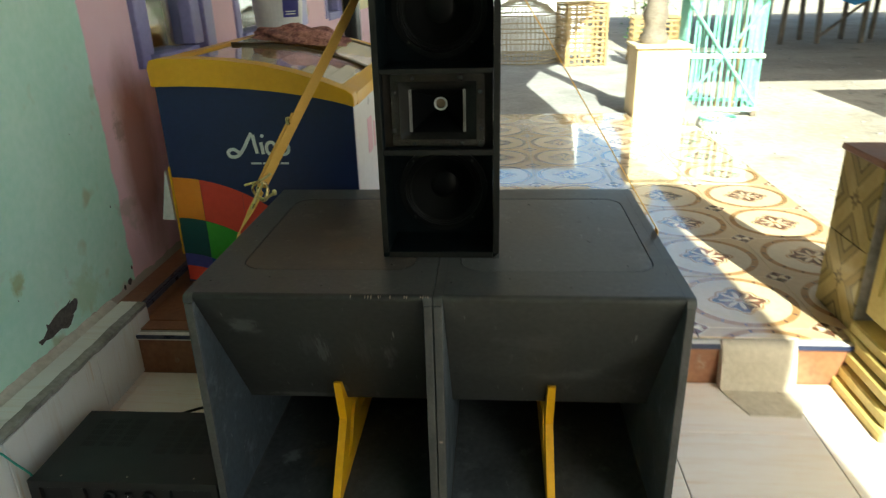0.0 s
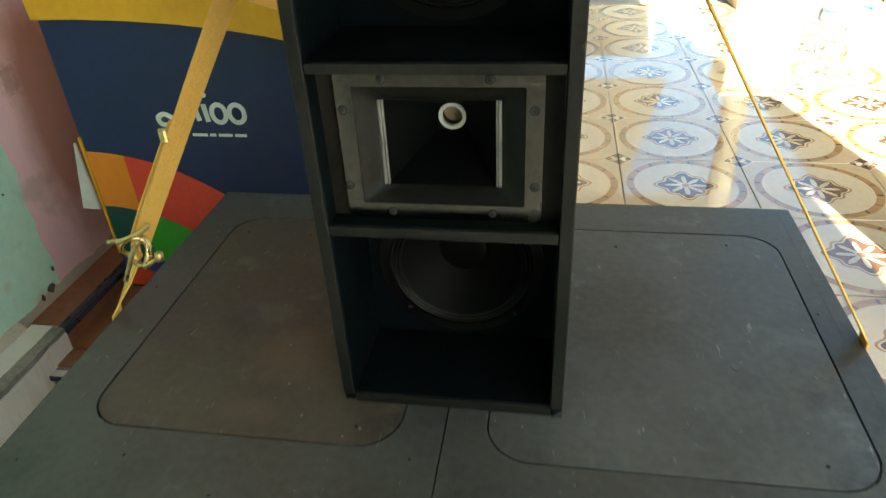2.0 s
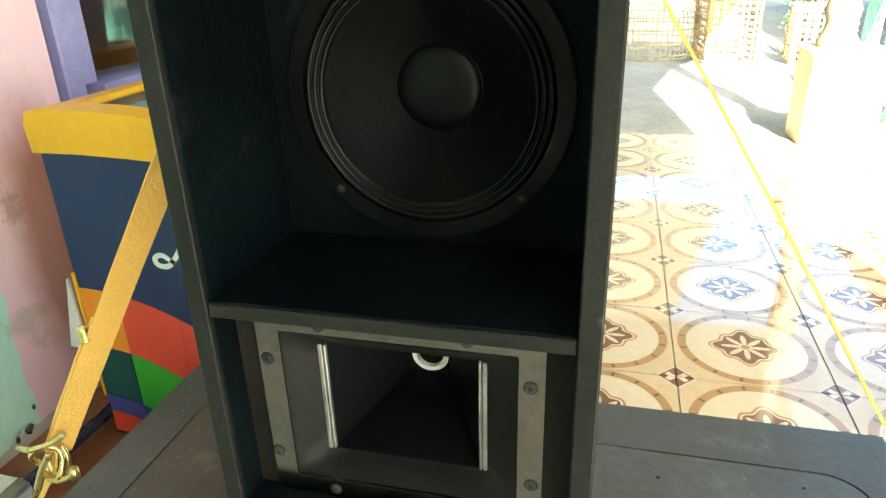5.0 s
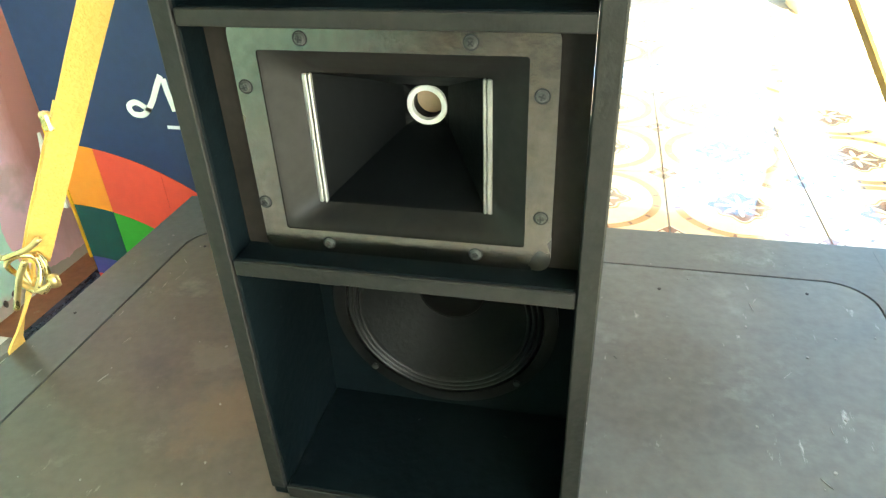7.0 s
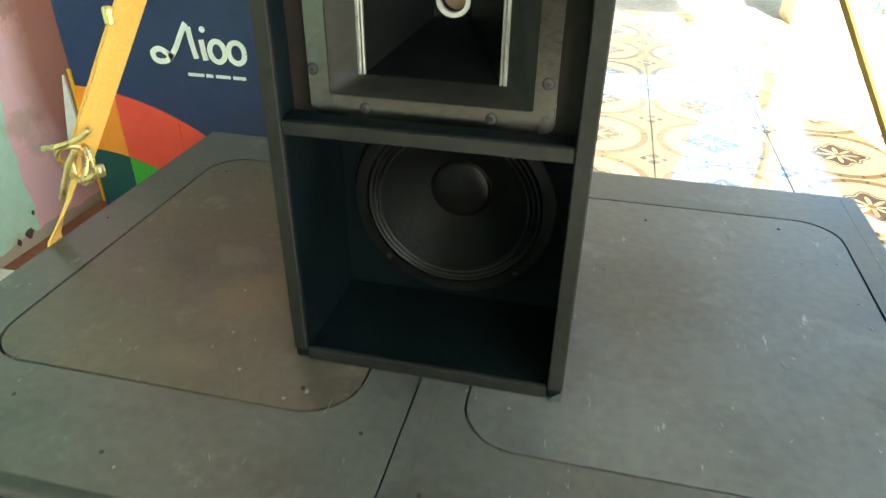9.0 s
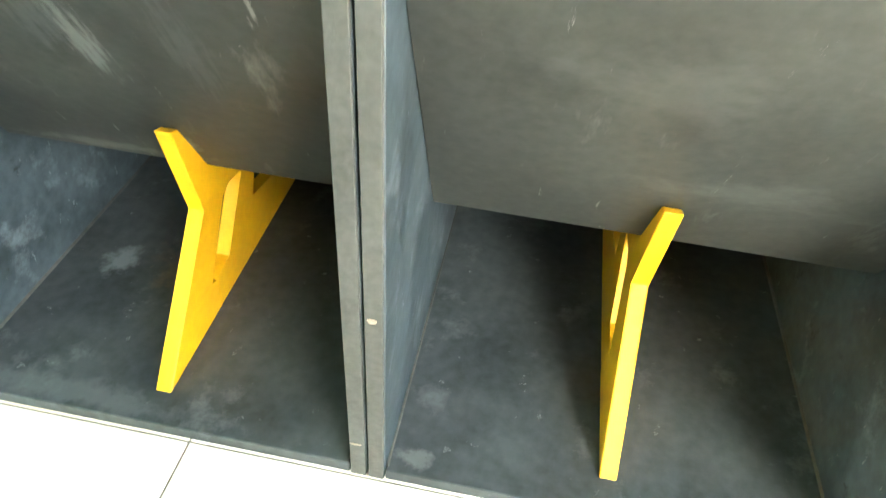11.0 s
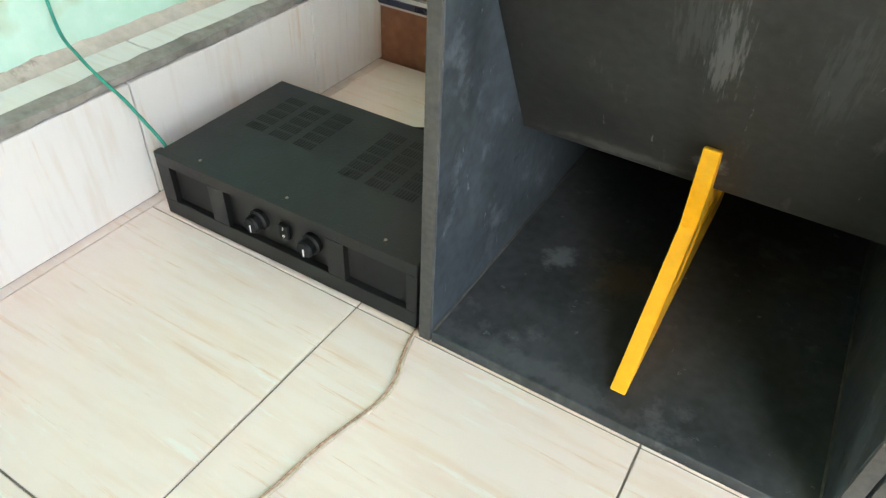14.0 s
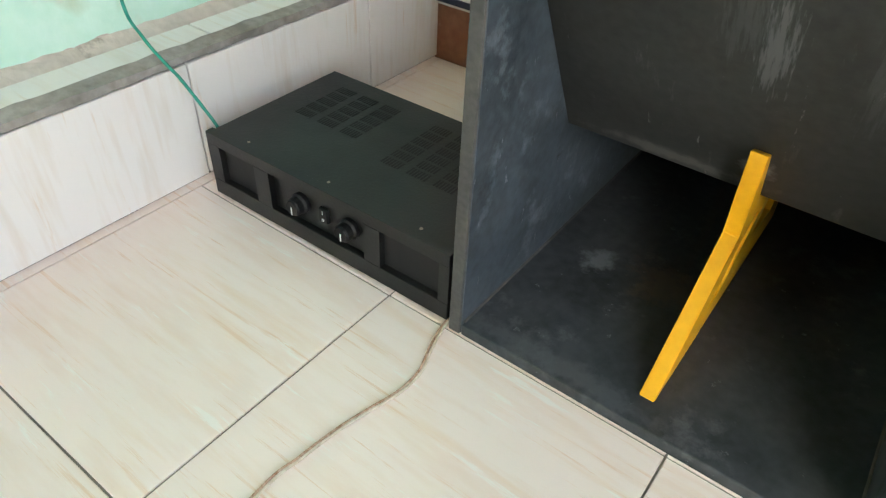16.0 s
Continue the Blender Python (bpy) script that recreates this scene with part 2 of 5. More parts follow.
SCUFF = (0.12, 0.125, 0.13)
# Sky sheen on the dusty tops is put into these two lighter blacks.
M_SUB = material("sheen_black_cabinet_paint", (0.045, 0.045, 0.0425), (0.080, 0.080, 0.076), 0.37, scale=5, fine=90, bump=0.12, scuff=(0.15, 0.155, 0.155), scuff_at=0.58, scuff_scale=9,
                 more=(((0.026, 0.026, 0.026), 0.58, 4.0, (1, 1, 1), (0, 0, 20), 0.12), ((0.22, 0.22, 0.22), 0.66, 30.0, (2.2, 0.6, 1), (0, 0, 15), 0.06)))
M_LIDTOP = material("worn_sheen_black_lid_paint", (0.058, 0.0585, 0.0565), (0.104, 0.1055, 0.103), 0.37, scale=6, fine=80, bump=0.12, scuff=(0.15, 0.155, 0.155), scuff_at=0.57, scuff_scale=8,
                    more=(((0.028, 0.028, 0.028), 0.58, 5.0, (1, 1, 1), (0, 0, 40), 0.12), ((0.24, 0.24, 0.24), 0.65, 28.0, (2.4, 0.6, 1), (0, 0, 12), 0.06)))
# Warm bounced light on the left lid is put into this brown tone.
M_LIDBROWN = material("bounce_tinted_black_lid_paint", (0.046, 0.038, 0.030), (0.085, 0.071, 0.056), 0.4, scale=6, fine=80, bump=0.12, scuff=(0.16, 0.14, 0.115), scuff_at=0.57, scuff_scale=8,
                      more=(((0.028, 0.025, 0.022), 0.58, 5.0, (1, 1, 1), (0, 0, 70), 0.12), ((0.2, 0.18, 0.16), 0.66, 28.0, (2.4, 0.6, 1), (0, 0, 12), 0.06)))
blot(M_LIDBROWN, (0.045, 0.275, 0.6), (0.06, 0.06, 0.1), (0.13, 0.082, 0.05), 0.5, 26)
blot(M_LIDBROWN, (-0.02, 0.36, 0.6), (0.04, 0.03, 0.1), (0.12, 0.10, 0.08), 0.5, 30)
blot(M_LIDBROWN, (0.02, 0.17, 0.6), (0.05, 0.02, 0.1), (0.11, 0.085, 0.062), 0.45, 40)
M_SUB_IN = material("scuffed_black_paint", (0.027, 0.034, 0.040), (0.077, 0.095, 0.113), 0.42, scale=9, fine=70, bump=0.15, spec=0.4, scuff=(0.17, 0.19, 0.215), scuff_at=0.56, scuff_scale=13,
                    more=(((0.012, 0.013, 0.014), 0.62, 18.0, (1, 1, 1), (0, 0, 0), 0.08), ((0.24, 0.25, 0.27), 0.64, 42.0, (1, 1.6, 0.7), (0, 0, 0), 0.06)))
M_DECK = material("trodden_black_paint", (0.023, 0.027, 0.029), (0.064, 0.072, 0.078), 0.37, scale=8, fine=70, bump=0.15, spec=0.45, scuff=(0.13, 0.14, 0.15), scuff_at=0.58, scuff_scale=14,
                  more=(((0.2, 0.21, 0.22), 0.65, 46.0, (1, 1, 1), (0, 0, 0), 0.05),))
blot(M_DECK, (-0.154, 0.229, 0.018), (0.026, 0.032, 0.1), (0.20, 0.22, 0.235), 0.7, 45, 1.1)
blot(M_DECK, (-0.06, 0.236, 0.018), (0.05, 0.05, 0.1), (0.11, 0.085, 0.06), 0.7, 40)
blot(M_DECK, (-0.1, 0.02, 0.018), (0.16, 0.022, 0.1), (0.11, 0.12, 0.13), 0.6, 30)
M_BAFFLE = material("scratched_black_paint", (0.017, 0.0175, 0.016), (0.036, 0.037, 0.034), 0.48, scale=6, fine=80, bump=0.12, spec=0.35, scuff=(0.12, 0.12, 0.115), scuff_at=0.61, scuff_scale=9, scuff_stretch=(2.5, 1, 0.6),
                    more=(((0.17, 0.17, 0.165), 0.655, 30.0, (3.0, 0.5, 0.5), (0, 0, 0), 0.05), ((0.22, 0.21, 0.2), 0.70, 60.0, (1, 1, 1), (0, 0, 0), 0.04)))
# Brighter copy for the right baffle: light off the sunlit floor, in the colour.
M_BAFFLE_LIT = material("scratched_black_paint_lit", (0.024, 0.0247, 0.0225), (0.050, 0.051, 0.047), 0.48, scale=6, fine=80, bump=0.12, spec=0.35, scuff=(0.12, 0.12, 0.115), scuff_at=0.61, scuff_scale=8, scuff_stretch=(2.5, 1, 0.6),
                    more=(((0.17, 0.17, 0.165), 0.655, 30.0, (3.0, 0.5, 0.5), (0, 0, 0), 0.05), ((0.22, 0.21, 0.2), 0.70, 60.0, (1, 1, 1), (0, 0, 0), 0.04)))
M_DECK_B = material("trodden_black_paint_b", (0.025, 0.029, 0.031), (0.070, 0.079, 0.086), 0.37, scale=8, fine=70, bump=0.15, spec=0.45, scuff=(0.13, 0.14, 0.15), scuff_at=0.58, scuff_scale=12,
                  more=(((0.2, 0.21, 0.22), 0.65, 46.0, (1, 1, 1), (0, 0, 0), 0.05),))
blot(M_DECK_B, (-0.205, 0.02, 0.018), (0.022, 0.014, 0.1), (0.22, 0.23, 0.23), 0.5, 50)
blot(M_BAFFLE, (-0.008, 0.115, 0.425), (0.016, 0.10, 0.055), (0.17, 0.175, 0.175), 0.42, 70, 2.0, (4.0, 0.4, 0.4))
blot(M_BAFFLE, (-0.035, 0.115, 0.44), (0.022, 0.10, 0.045), (0.10, 0.105, 0.105), 0.25, 60, 1.8, (4.0, 0.4, 0.4))
blot(M_BAFFLE, (0.085, 0.115, 0.42), (0.02, 0.10, 0.07), (0.09, 0.095, 0.095), 0.25, 60, 1.8, (4.0, 0.4, 0.4))
blot(M_BAFFLE, (-0.10, 0.2, 0.228), (0.13, 0.03, 0.010), (0.12, 0.115, 0.105), 0.6, 40, 1.2)
blot(M_BAFFLE_LIT, (0.06, 0.115, 0.33), (0.12, 0.10, 0.03), (0.13, 0.135, 0.13), 0.25, 18, 1.4, (1, 0.5, 2.5))
blot(M_BAFFLE_LIT, (-0.05, 0.115, 0.46), (0.10, 0.10, 0.04), (0.10, 0.10, 0.098), 0.2, 22, 1.4, (1, 0.5, 2.0))
blot(M_BAFFLE, (0.004, 0.19, 0.262), (0.03, 0.05, 0.016), (0.20, 0.22, 0.235), 0.7, 40)
blot(M_BAFFLE, (-0.16, 0.06, 0.5), (0.035, 0.06, 0.03), (0.12, 0.125, 0.12), 0.6, 30)
M_EDGE = material("worn_plywood_edge", (0.04, 0.039, 0.037), (0.085, 0.082, 0.078), 0.6, scale=8, fine=120, bump=0.4, scuff=(0.3, 0.27, 0.22), scuff_at=0.72, scuff_scale=14)
M_FLECK = material("pale_scratches", (0.12, 0.12, 0.118), (0.26, 0.25, 0.24), 0.7)
M_CHIP = material("bare_wood_chips", (0.22, 0.17, 0.135), (0.40, 0.32, 0.26), 0.8)
M_STRAND = material("tinned_copper_strand", (0.5, 0.42, 0.32), (0.75, 0.68, 0.58), 0.5, scale=90)
M_WORN = material("rubbed_blue_grey", (0.03, 0.034, 0.037), (0.08, 0.088, 0.095), 0.6, scale=40)
# Sky light reflected inside the matt black box is put in as a teal tint.
M_BOX = material("sky_tinted_black_paint", (0.0016, 0.0029, 0.0035), (0.0042, 0.0076, 0.0092), 0.52, scale=7, fine=120, bump=0.2, spec=0.07, scuff=(0.026, 0.026, 0.026), scuff_at=0.62, scuff_scale=14, more=(((0.05, 0.05, 0.05), 0.68, 55.0, (1, 1, 1), (0, 0, 0), 0.04),))
M_BOXEDGE = material("rubbed_black_edge", (0.0045, 0.0046, 0.0040), (0.015, 0.0146, 0.0124), 0.6, scale=12, fine=140, bump=0.4, spec=0.25, scuff=(0.15, 0.135, 0.11), scuff_at=0.64, scuff_scale=25)
M_HORN = material("cast_black_horn", (0.0014, 0.0017, 0.0019), (0.003, 0.0036, 0.004), 0.5, scale=10, fine=160, bump=0.1, spec=0.07)
M_FLANGE = material("rubbed_grey_flange", (0.12, 0.113, 0.10), (0.20, 0.188, 0.168), 0.24, metal=1.0, scale=5, fine=150, bump=0.08, scuff=(0.24, 0.235, 0.22), scuff_at=0.64, scuff_scale=12)
# Same casting as the flange; the dark it mirrors is put into the colour.
M_BEVEL = material("shade_dark_bevel", (0.009, 0.0088, 0.0082), (0.016, 0.0152, 0.014), 0.36, scale=6, fine=150, bump=0.06, spec=0.1)
M_BOXIN = material("brown_black_plate", (0.010, 0.0085, 0.007), (0.022, 0.019, 0.016), 0.6, scale=9, fine=120, bump=0.2, spec=0.15, scuff=(0.06, 0.05, 0.04), scuff_at=0.66, scuff_scale=30)
M_LIP = material("bright_rubbed_metal", (0.20, 0.196, 0.186), (0.32, 0.313, 0.30), 0.37, metal=0.6, scale=30, fine=150)
M_RING = material("bare_aluminium", (0.7, 0.7, 0.68), (0.85, 0.85, 0.83), 0.35, metal=0.2, scale=20)
M_PLY = material("bare_brown_plywood", (0.28, 0.20, 0.13), (0.42, 0.31, 0.21), 0.8, scale=20)
M_SCREW = material("dark_screw_steel", (0.03, 0.03, 0.029), (0.07, 0.07, 0.066), 0.5, metal=0.6, scale=60)
M_CONE = material("paper_cone", (0.003, 0.0033, 0.0032), (0.0065, 0.007, 0.0067), 0.6, scale=20, fine=200, bump=0.25, spec=0.1)
M_CAP = material("dust_cap_felt", (0.0022, 0.0022, 0.0021), (0.0045, 0.0045, 0.0042), 0.36, scale=20, fine=200, bump=0.1, spec=0.22)
M_RUBBER = material("corrugated_surround", (0.003, 0.0032, 0.003), (0.008, 0.0082, 0.008), 0.38, scale=30, fine=200, bump=0.1, spec=0.25)
M_AMP = material("black_steel", (0.0035, 0.0039, 0.0036), (0.0068, 0.0072, 0.0068), 0.45, scale=8, fine=200, bump=0.15, scuff=(0.05, 0.048, 0.042), scuff_at=0.68, scuff_scale=9)
M_DARK = material("dark_recess", (0.004, 0.004, 0.004), (0.008, 0.008, 0.008), 0.7)
M_WHITE = material("white_print", (0.8, 0.8, 0.79), (0.88, 0.88, 0.86), 0.5, bump=0.0)
M_TILE = material("cream_marbled_tile", (0.80, 0.66, 0.56), (0.86, 0.765, 0.70), 0.14, scale=2.6, fine=9, bump=0.015, stretch=(1.2, 9, 1), turn=(0, 0, 28), vary=True, span=(0.25, 0.52), fine_mix=0.45,
                  more=(((0.81, 0.66, 0.53), 0.55, 2.4, (0.9, 11, 1), (0, 0, 28), 0.2), ((0.78, 0.60, 0.46), 0.60, 3.4, (0.7, 15, 1), (0, 0, 26), 0.07), ((0.78, 0.61, 0.48), 0.60, 6.5, (0.6, 14, 1), (0, 0, 31), 0.06), ((0.86, 0.82, 0.76), 0.60, 4.5, (1.5, 14, 1), (0, 0, 30), 0.05), ((0.30, 0.26, 0.22), 0.765, 42.0, (1, 1, 1), (0, 0, 0), 0.02)))
M_TILEV = material("cream_riser_tile", (0.72, 0.64, 0.55), (0.82, 0.79, 0.75), 0.14, scale=2.2, fine=8, bump=0.015, stretch=(1, 11, 1.2), turn=(8, 0, 0), vary=True, span=(0.26, 0.5), fine_mix=0.4,
                   more=(((0.74, 0.63, 0.52), 0.60, 2.4, (1, 14, 1.2), (8, 0, 0), 0.06),))
M_GROUT = material("grey_grout", (0.15, 0.135, 0.11), (0.28, 0.255, 0.22), 0.9, scale=20)
M_CEMENT = material("rough_cement", (0.20, 0.185, 0.16), (0.38, 0.355, 0.32), 0.92, scale=12, fine=70, bump=0.8)
M_LEDGECEM = material("pale_ledge_cement", (0.50, 0.45, 0.37), (0.68, 0.62, 0.53), 0.92, scale=14, fine=70, bump=0.8, scuff=(0.17, 0.14, 0.11), scuff_at=0.6, scuff_scale=16)
M_RAMP = material("beige_cement", (0.48, 0.41, 0.31), (0.64, 0.56, 0.45), 0.9, scale=9, fine=70, bump=0.7, scuff=(0.28, 0.23, 0.17), scuff_at=0.62, scuff_scale=8)
M_WALL = wall_material()
# Soft brown shade beside the freezer, with smudges, painted into the pink.
blot(M_WALL, (-1.14, 1.10, 0.60), (0.4, 0.15, 0.46), (0.40, 0.17, 0.12), 0.85, 4, 0.5, (1, 1.5, 0.6))
blot(M_WALL, (-1.14, 0.99, 0.72), (0.4, 0.035, 0.06), (0.34, 0.22, 0.17), 0.6, 40, 1.5)
blot(M_WALL, (-1.14, 0.62, 0.30), (0.4, 0.10, 0.08), (0.50, 0.62, 0.36), 0.5, 20, 1.2)
blot(M_WALL, (-1.14, 0.36, 0.45), (0.4, 0.03, 0.04), (0.36, 0.42, 0.10), 0.6, 30, 1.0)
M_PLASTER = material("exposed_dark_render", (0.06, 0.052, 0.045), (0.13, 0.115, 0.10), 0.95, scale=30, fine=120, bump=1.0)
M_PORCH = porch_tile_material("printed_porch_tile", (0.57, 0.415, 0.25), (0.64, 0.515, 0.355), (0.37, 0.205, 0.085), (0.17, 0.07, 0.04), 0.2)
M_TERRA = material("terracotta_tile", (0.22, 0.085, 0.04), (0.33, 0.15, 0.075), 0.4, scale=8, fine=60, bump=0.3, scuff=(0.40, 0.33, 0.25), scuff_at=0.64, scuff_scale=9)
M_TRIM = material("navy_mosaic_trim", (0.012, 0.016, 0.04), (0.03, 0.04, 0.09), 0.3, scale=30)
M_CONCRETE = material("grey_concrete", (0.20, 0.19, 0.18), (0.36, 0.345, 0.33), 0.85, scale=2, fine=40, bump=0.6, scuff=(0.12, 0.11, 0.10), scuff_at=0.6, scuff_scale=3)
M_EARTH = material("dry_earth", (0.24, 0.205, 0.165), (0.42, 0.37, 0.31), 0.95, scale=0.8, fine=18, bump=1.0, scuff=(0.16, 0.135, 0.11), scuff_at=0.57, scuff_scale=2.5, more=(((0.46, 0.42, 0.36), 0.64, 16.0, (1, 1, 1), (0, 0, 0), 0.05), ((0.06, 0.05, 0.04), 0.66, 22.0, (1, 1, 1), (0, 0, 0), 0.05)))
M_YELLOW = material("yellow_gloss_paint", (0.74, 0.36, 0.006), (0.87, 0.455, 0.010), 0.38, scale=8, fine=80, scuff=(0.25, 0.11, 0.01), scuff_at=0.72, scuff_scale=22)
M_STRAP = material("yellow_webbing", (0.76, 0.42, 0.085), (0.86, 0.53, 0.14), 0.7, scale=12, fine=260, bump=0.7, stretch=(1, 1, 1), scuff=(0.75, 0.62, 0.35), scuff_at=0.68, scuff_scale=30)
M_BRASS = material("yellow_zinc_plate", (0.55, 0.40, 0.16), (0.75, 0.60, 0.30), 0.28, metal=0.9, scale=30)
M_RIM = material("yellow_plastic", (0.74, 0.37, 0.010), (0.84, 0.45, 0.016), 0.37, scale=4, fine=60, bump=0.05)
M_NAVY = material("navy_panel", (0.010, 0.016, 0.07), (0.014, 0.024, 0.10), 0.37, scale=4, fine=60, bump=0.03)
M_FWHITE = material("white_enamel", (0.62, 0.56, 0.56), (0.72, 0.68, 0.67), 0.35, scale=5)
M_RAIL = material("brown_lid_rail", (0.07, 0.04, 0.015), (0.12, 0.07, 0.025), 0.4)
M_LAV = material("lavender_gloss_paint", (0.27, 0.25, 0.48), (0.36, 0.34, 0.60), 0.4, scale=5, fine=60)
# Near-black that stands for the unlit shade indoors behind the windows.
M_SHADE = material("shade_dark_room", (0.03, 0.022, 0.018), (0.055, 0.042, 0.035), 0.9)
M_WPAINT = material("white_wall_paint", (0.66, 0.67, 0.68), (0.80, 0.80, 0.80), 0.8, scale=2)
M_CREAMPAINT = material("cream_column_paint", (0.62, 0.50, 0.27), (0.76, 0.65, 0.42), 0.6, scale=5, fine=60, scuff=(0.3, 0.22, 0.12), scuff_at=0.64)
M_OCHRE = material("ochre_column_paint", (0.58, 0.44, 0.12), (0.72, 0.58, 0.22), 0.5, scale=5, fine=60)
M_BARK = material("grey_brown_column", (0.14, 0.11, 0.085), (0.26, 0.22, 0.17), 0.8, scale=10, fine=60, bump=0.6)
M_BAMBOO = material("weathered_bamboo", (0.33, 0.27, 0.17), (0.52, 0.45, 0.32), 0.7, scale=8, fine=60, vary=True)
M_CANE = material("golden_cane", (0.34, 0.22, 0.09), (0.52, 0.37, 0.18), 0.6, scale=8, fine=60, vary=True)
M_TEAL = material("green_painted_slat", (0.16, 0.50, 0.39), (0.36, 0.66, 0.55), 0.5, scale=9, fine=60, vary=True, scuff=(0.5, 0.55, 0.5), scuff_at=0.6)
M_PALE = material("pale_limewashed_slat", (0.55, 0.58, 0.52), (0.72, 0.74, 0.68), 0.7, scale=9)
M_BUCKET = material("milky_plastic", (0.60, 0.58, 0.56), (0.74, 0.72, 0.70), 0.4, scale=6, bump=0.05)
M_LABEL = material("violet_label", (0.05, 0.05, 0.28), (0.08, 0.07, 0.36), 0.4)
M_ORANGE = material("orange_plastic", (0.65, 0.16, 0.03), (0.78, 0.24, 0.05), 0.4)
M_RED = material("red_vinyl", (0.74, 0.055, 0.03), (0.82, 0.07, 0.038), 0.4, bump=0.02)
M_ORNG = material("orange_vinyl", (0.86, 0.26, 0.015), (0.92, 0.31, 0.02), 0.4, bump=0.02)
M_DTEAL = material("deep_teal_vinyl", (0.004, 0.055, 0.055), (0.006, 0.07, 0.07), 0.4, bump=0.02)
M_GREEN = material("leaf_green_vinyl", (0.06, 0.35, 0.025), (0.075, 0.41, 0.035), 0.4, bump=0.02)
M_BLUE = material("blue_vinyl", (0.01, 0.06, 0.25), (0.015, 0.08, 0.30), 0.4, bump=0.02)
M_CLOTH = material("red_print_cloth", (0.16, 0.06, 0.05), (0.52, 0.25, 0.19), 0.9, scale=28, fine=160, bump=0.6, span=(0.42, 0.58))
M_PAPER = material("white_paper", (0.65, 0.62, 0.60), (0.78, 0.76, 0.74), 0.8)
M_CORD = material("green_cord", (0.02, 0.24, 0.16), (0.06, 0.38, 0.27), 0.5, scale=80)
M_CLEAR = material("amber_twin_cable", (0.42, 0.25, 0.15), (0.68, 0.50, 0.38), 0.3, scale=120, fine=300)
M_BLACKC = material("black_cable", (0.006, 0.006, 0.006), (0.011, 0.011, 0.011), 0.45, spec=0.2)
M_TARP = material("blue_tarpaulin", (0.02, 0.22, 0.55), (0.03, 0.30, 0.66), 0.5)
M_LEAF = material("green_leaves", (0.03, 0.09, 0.015), (0.10, 0.20, 0.04), 0.5, scale=30)
M_WOODPOLE = material("rough_poles", (0.10, 0.08, 0.06), (0.22, 0.18, 0.14), 0.9, scale=8, fine=40)
M_PINKMARK = material("faded_pink_print", (0.62, 0.30, 0.40), (0.70, 0.40, 0.48), 0.4)
M_DULL = material("dull_brown_wall", (0.12, 0.10, 0.085), (0.2, 0.17, 0.145), 0.9, scale=3)
# Dark colour for the added far roof, which shows only as a reflection.
M_FARROOF = material("dark_mirrored_roof", (0.035, 0.028, 0.020), (0.085, 0.068, 0.048), 0.95, scale=4, fine=40, bump=0.8, stretch=(6, 1, 1))
M_ROOF = material("roof_underside", (0.26, 0.22, 0.18), (0.38, 0.33, 0.28), 0.9)
M_DIAMOND = diamond_tile_material("gold_diamond_tile", 0.1155, 0.1255)
M_GLASS = bpy.data.materials.new("window_glass")
M_GLASS.use_nodes = True
gb = M_GLASS.node_tree.nodes["Principled BSDF"]
gb.inputs["Base Color"].default_value = (0.9, 0.95, 0.93, 1)
gb.inputs["Roughness"].default_value = 0.02
gb.inputs["Transmission Weight"].default_value = 1.0
gb.inputs["IOR"].default_value = 1.6


# ---- building helpers ----
def thing(name, label, category, group="", place=(0, 0, 0), turn=0.0):
    ob = tagged(new(name), label, category, group)
    ob.matrix_basis = pose(*place, 0, 0, turn)
    return ob


def part(name, bm, mat, parent=None, label="", smooth=False):
    me = bpy.data.meshes.new(name)
    bmesh.ops.recalc_face_normals(bm, faces=bm.faces)
    bm.to_mesh(me)
    bm.free()
    me.materials.append(mat)
    if smooth:
        for p in me.polygons:
            p.use_smooth = True
    ob = new(name, me)
    if parent:
        ob.parent = parent
    return tagged(ob, label)


def piece(name, me, parent, m):
    """One more object on a mesh that others use too."""
    ob = new(name, me)
    ob.parent = parent
    ob.matrix_basis = m
    return ob


def mesh_of(name, bm, mat):
    me = bpy.data.meshes.new(name)
    bmesh.ops.recalc_face_normals(bm, faces=bm.faces)
    bm.to_mesh(me)
    bm.free()
    me.materials.append(mat)
    return me


def block(lo, hi, bevel=0.0, bm=None, seg=1):
    bm = bm or bmesh.new()
    vs = bmesh.ops.create_cube(bm, size=1.0)["verts"]
    for v in vs:
        v.co = Vector([lo[i] + (v.co[i] + 0.5) * (hi[i] - lo[i]) for i in range(3)])
    if bevel:
        es = list({e for v in vs for e in v.link_edges})
        bmesh.ops.bevel(bm, geom=es, offset=bevel, segments=seg, affect="EDGES", profile=0.5)
    return bm


def prism(outline, axis, a, b, bevel=0.0, bm=None, seg=1):
    """A flat outline drawn along one axis, from a to b."""
    bm = bm or bmesh.new()
    def at(p, v):
        q = list(p)
        q.insert(axis, v)
        return bm.verts.new(q)
    lo = [at(p, a) for p in outline]
    hi = [at(p, b) for p in outline]
    fs = [bm.faces.new(lo), bm.faces.new(list(reversed(hi)))]
    n = len(outline)
    for i in range(n):
        fs.append(bm.faces.new((lo[i], lo[(i + 1) % n], hi[(i + 1) % n], hi[i])))
    if bevel:
        es = list({e for f in fs for e in f.edges})
        bmesh.ops.bevel(bm, geom=es, offset=bevel, segments=seg, affect="EDGES", profile=0.5)
    return bm


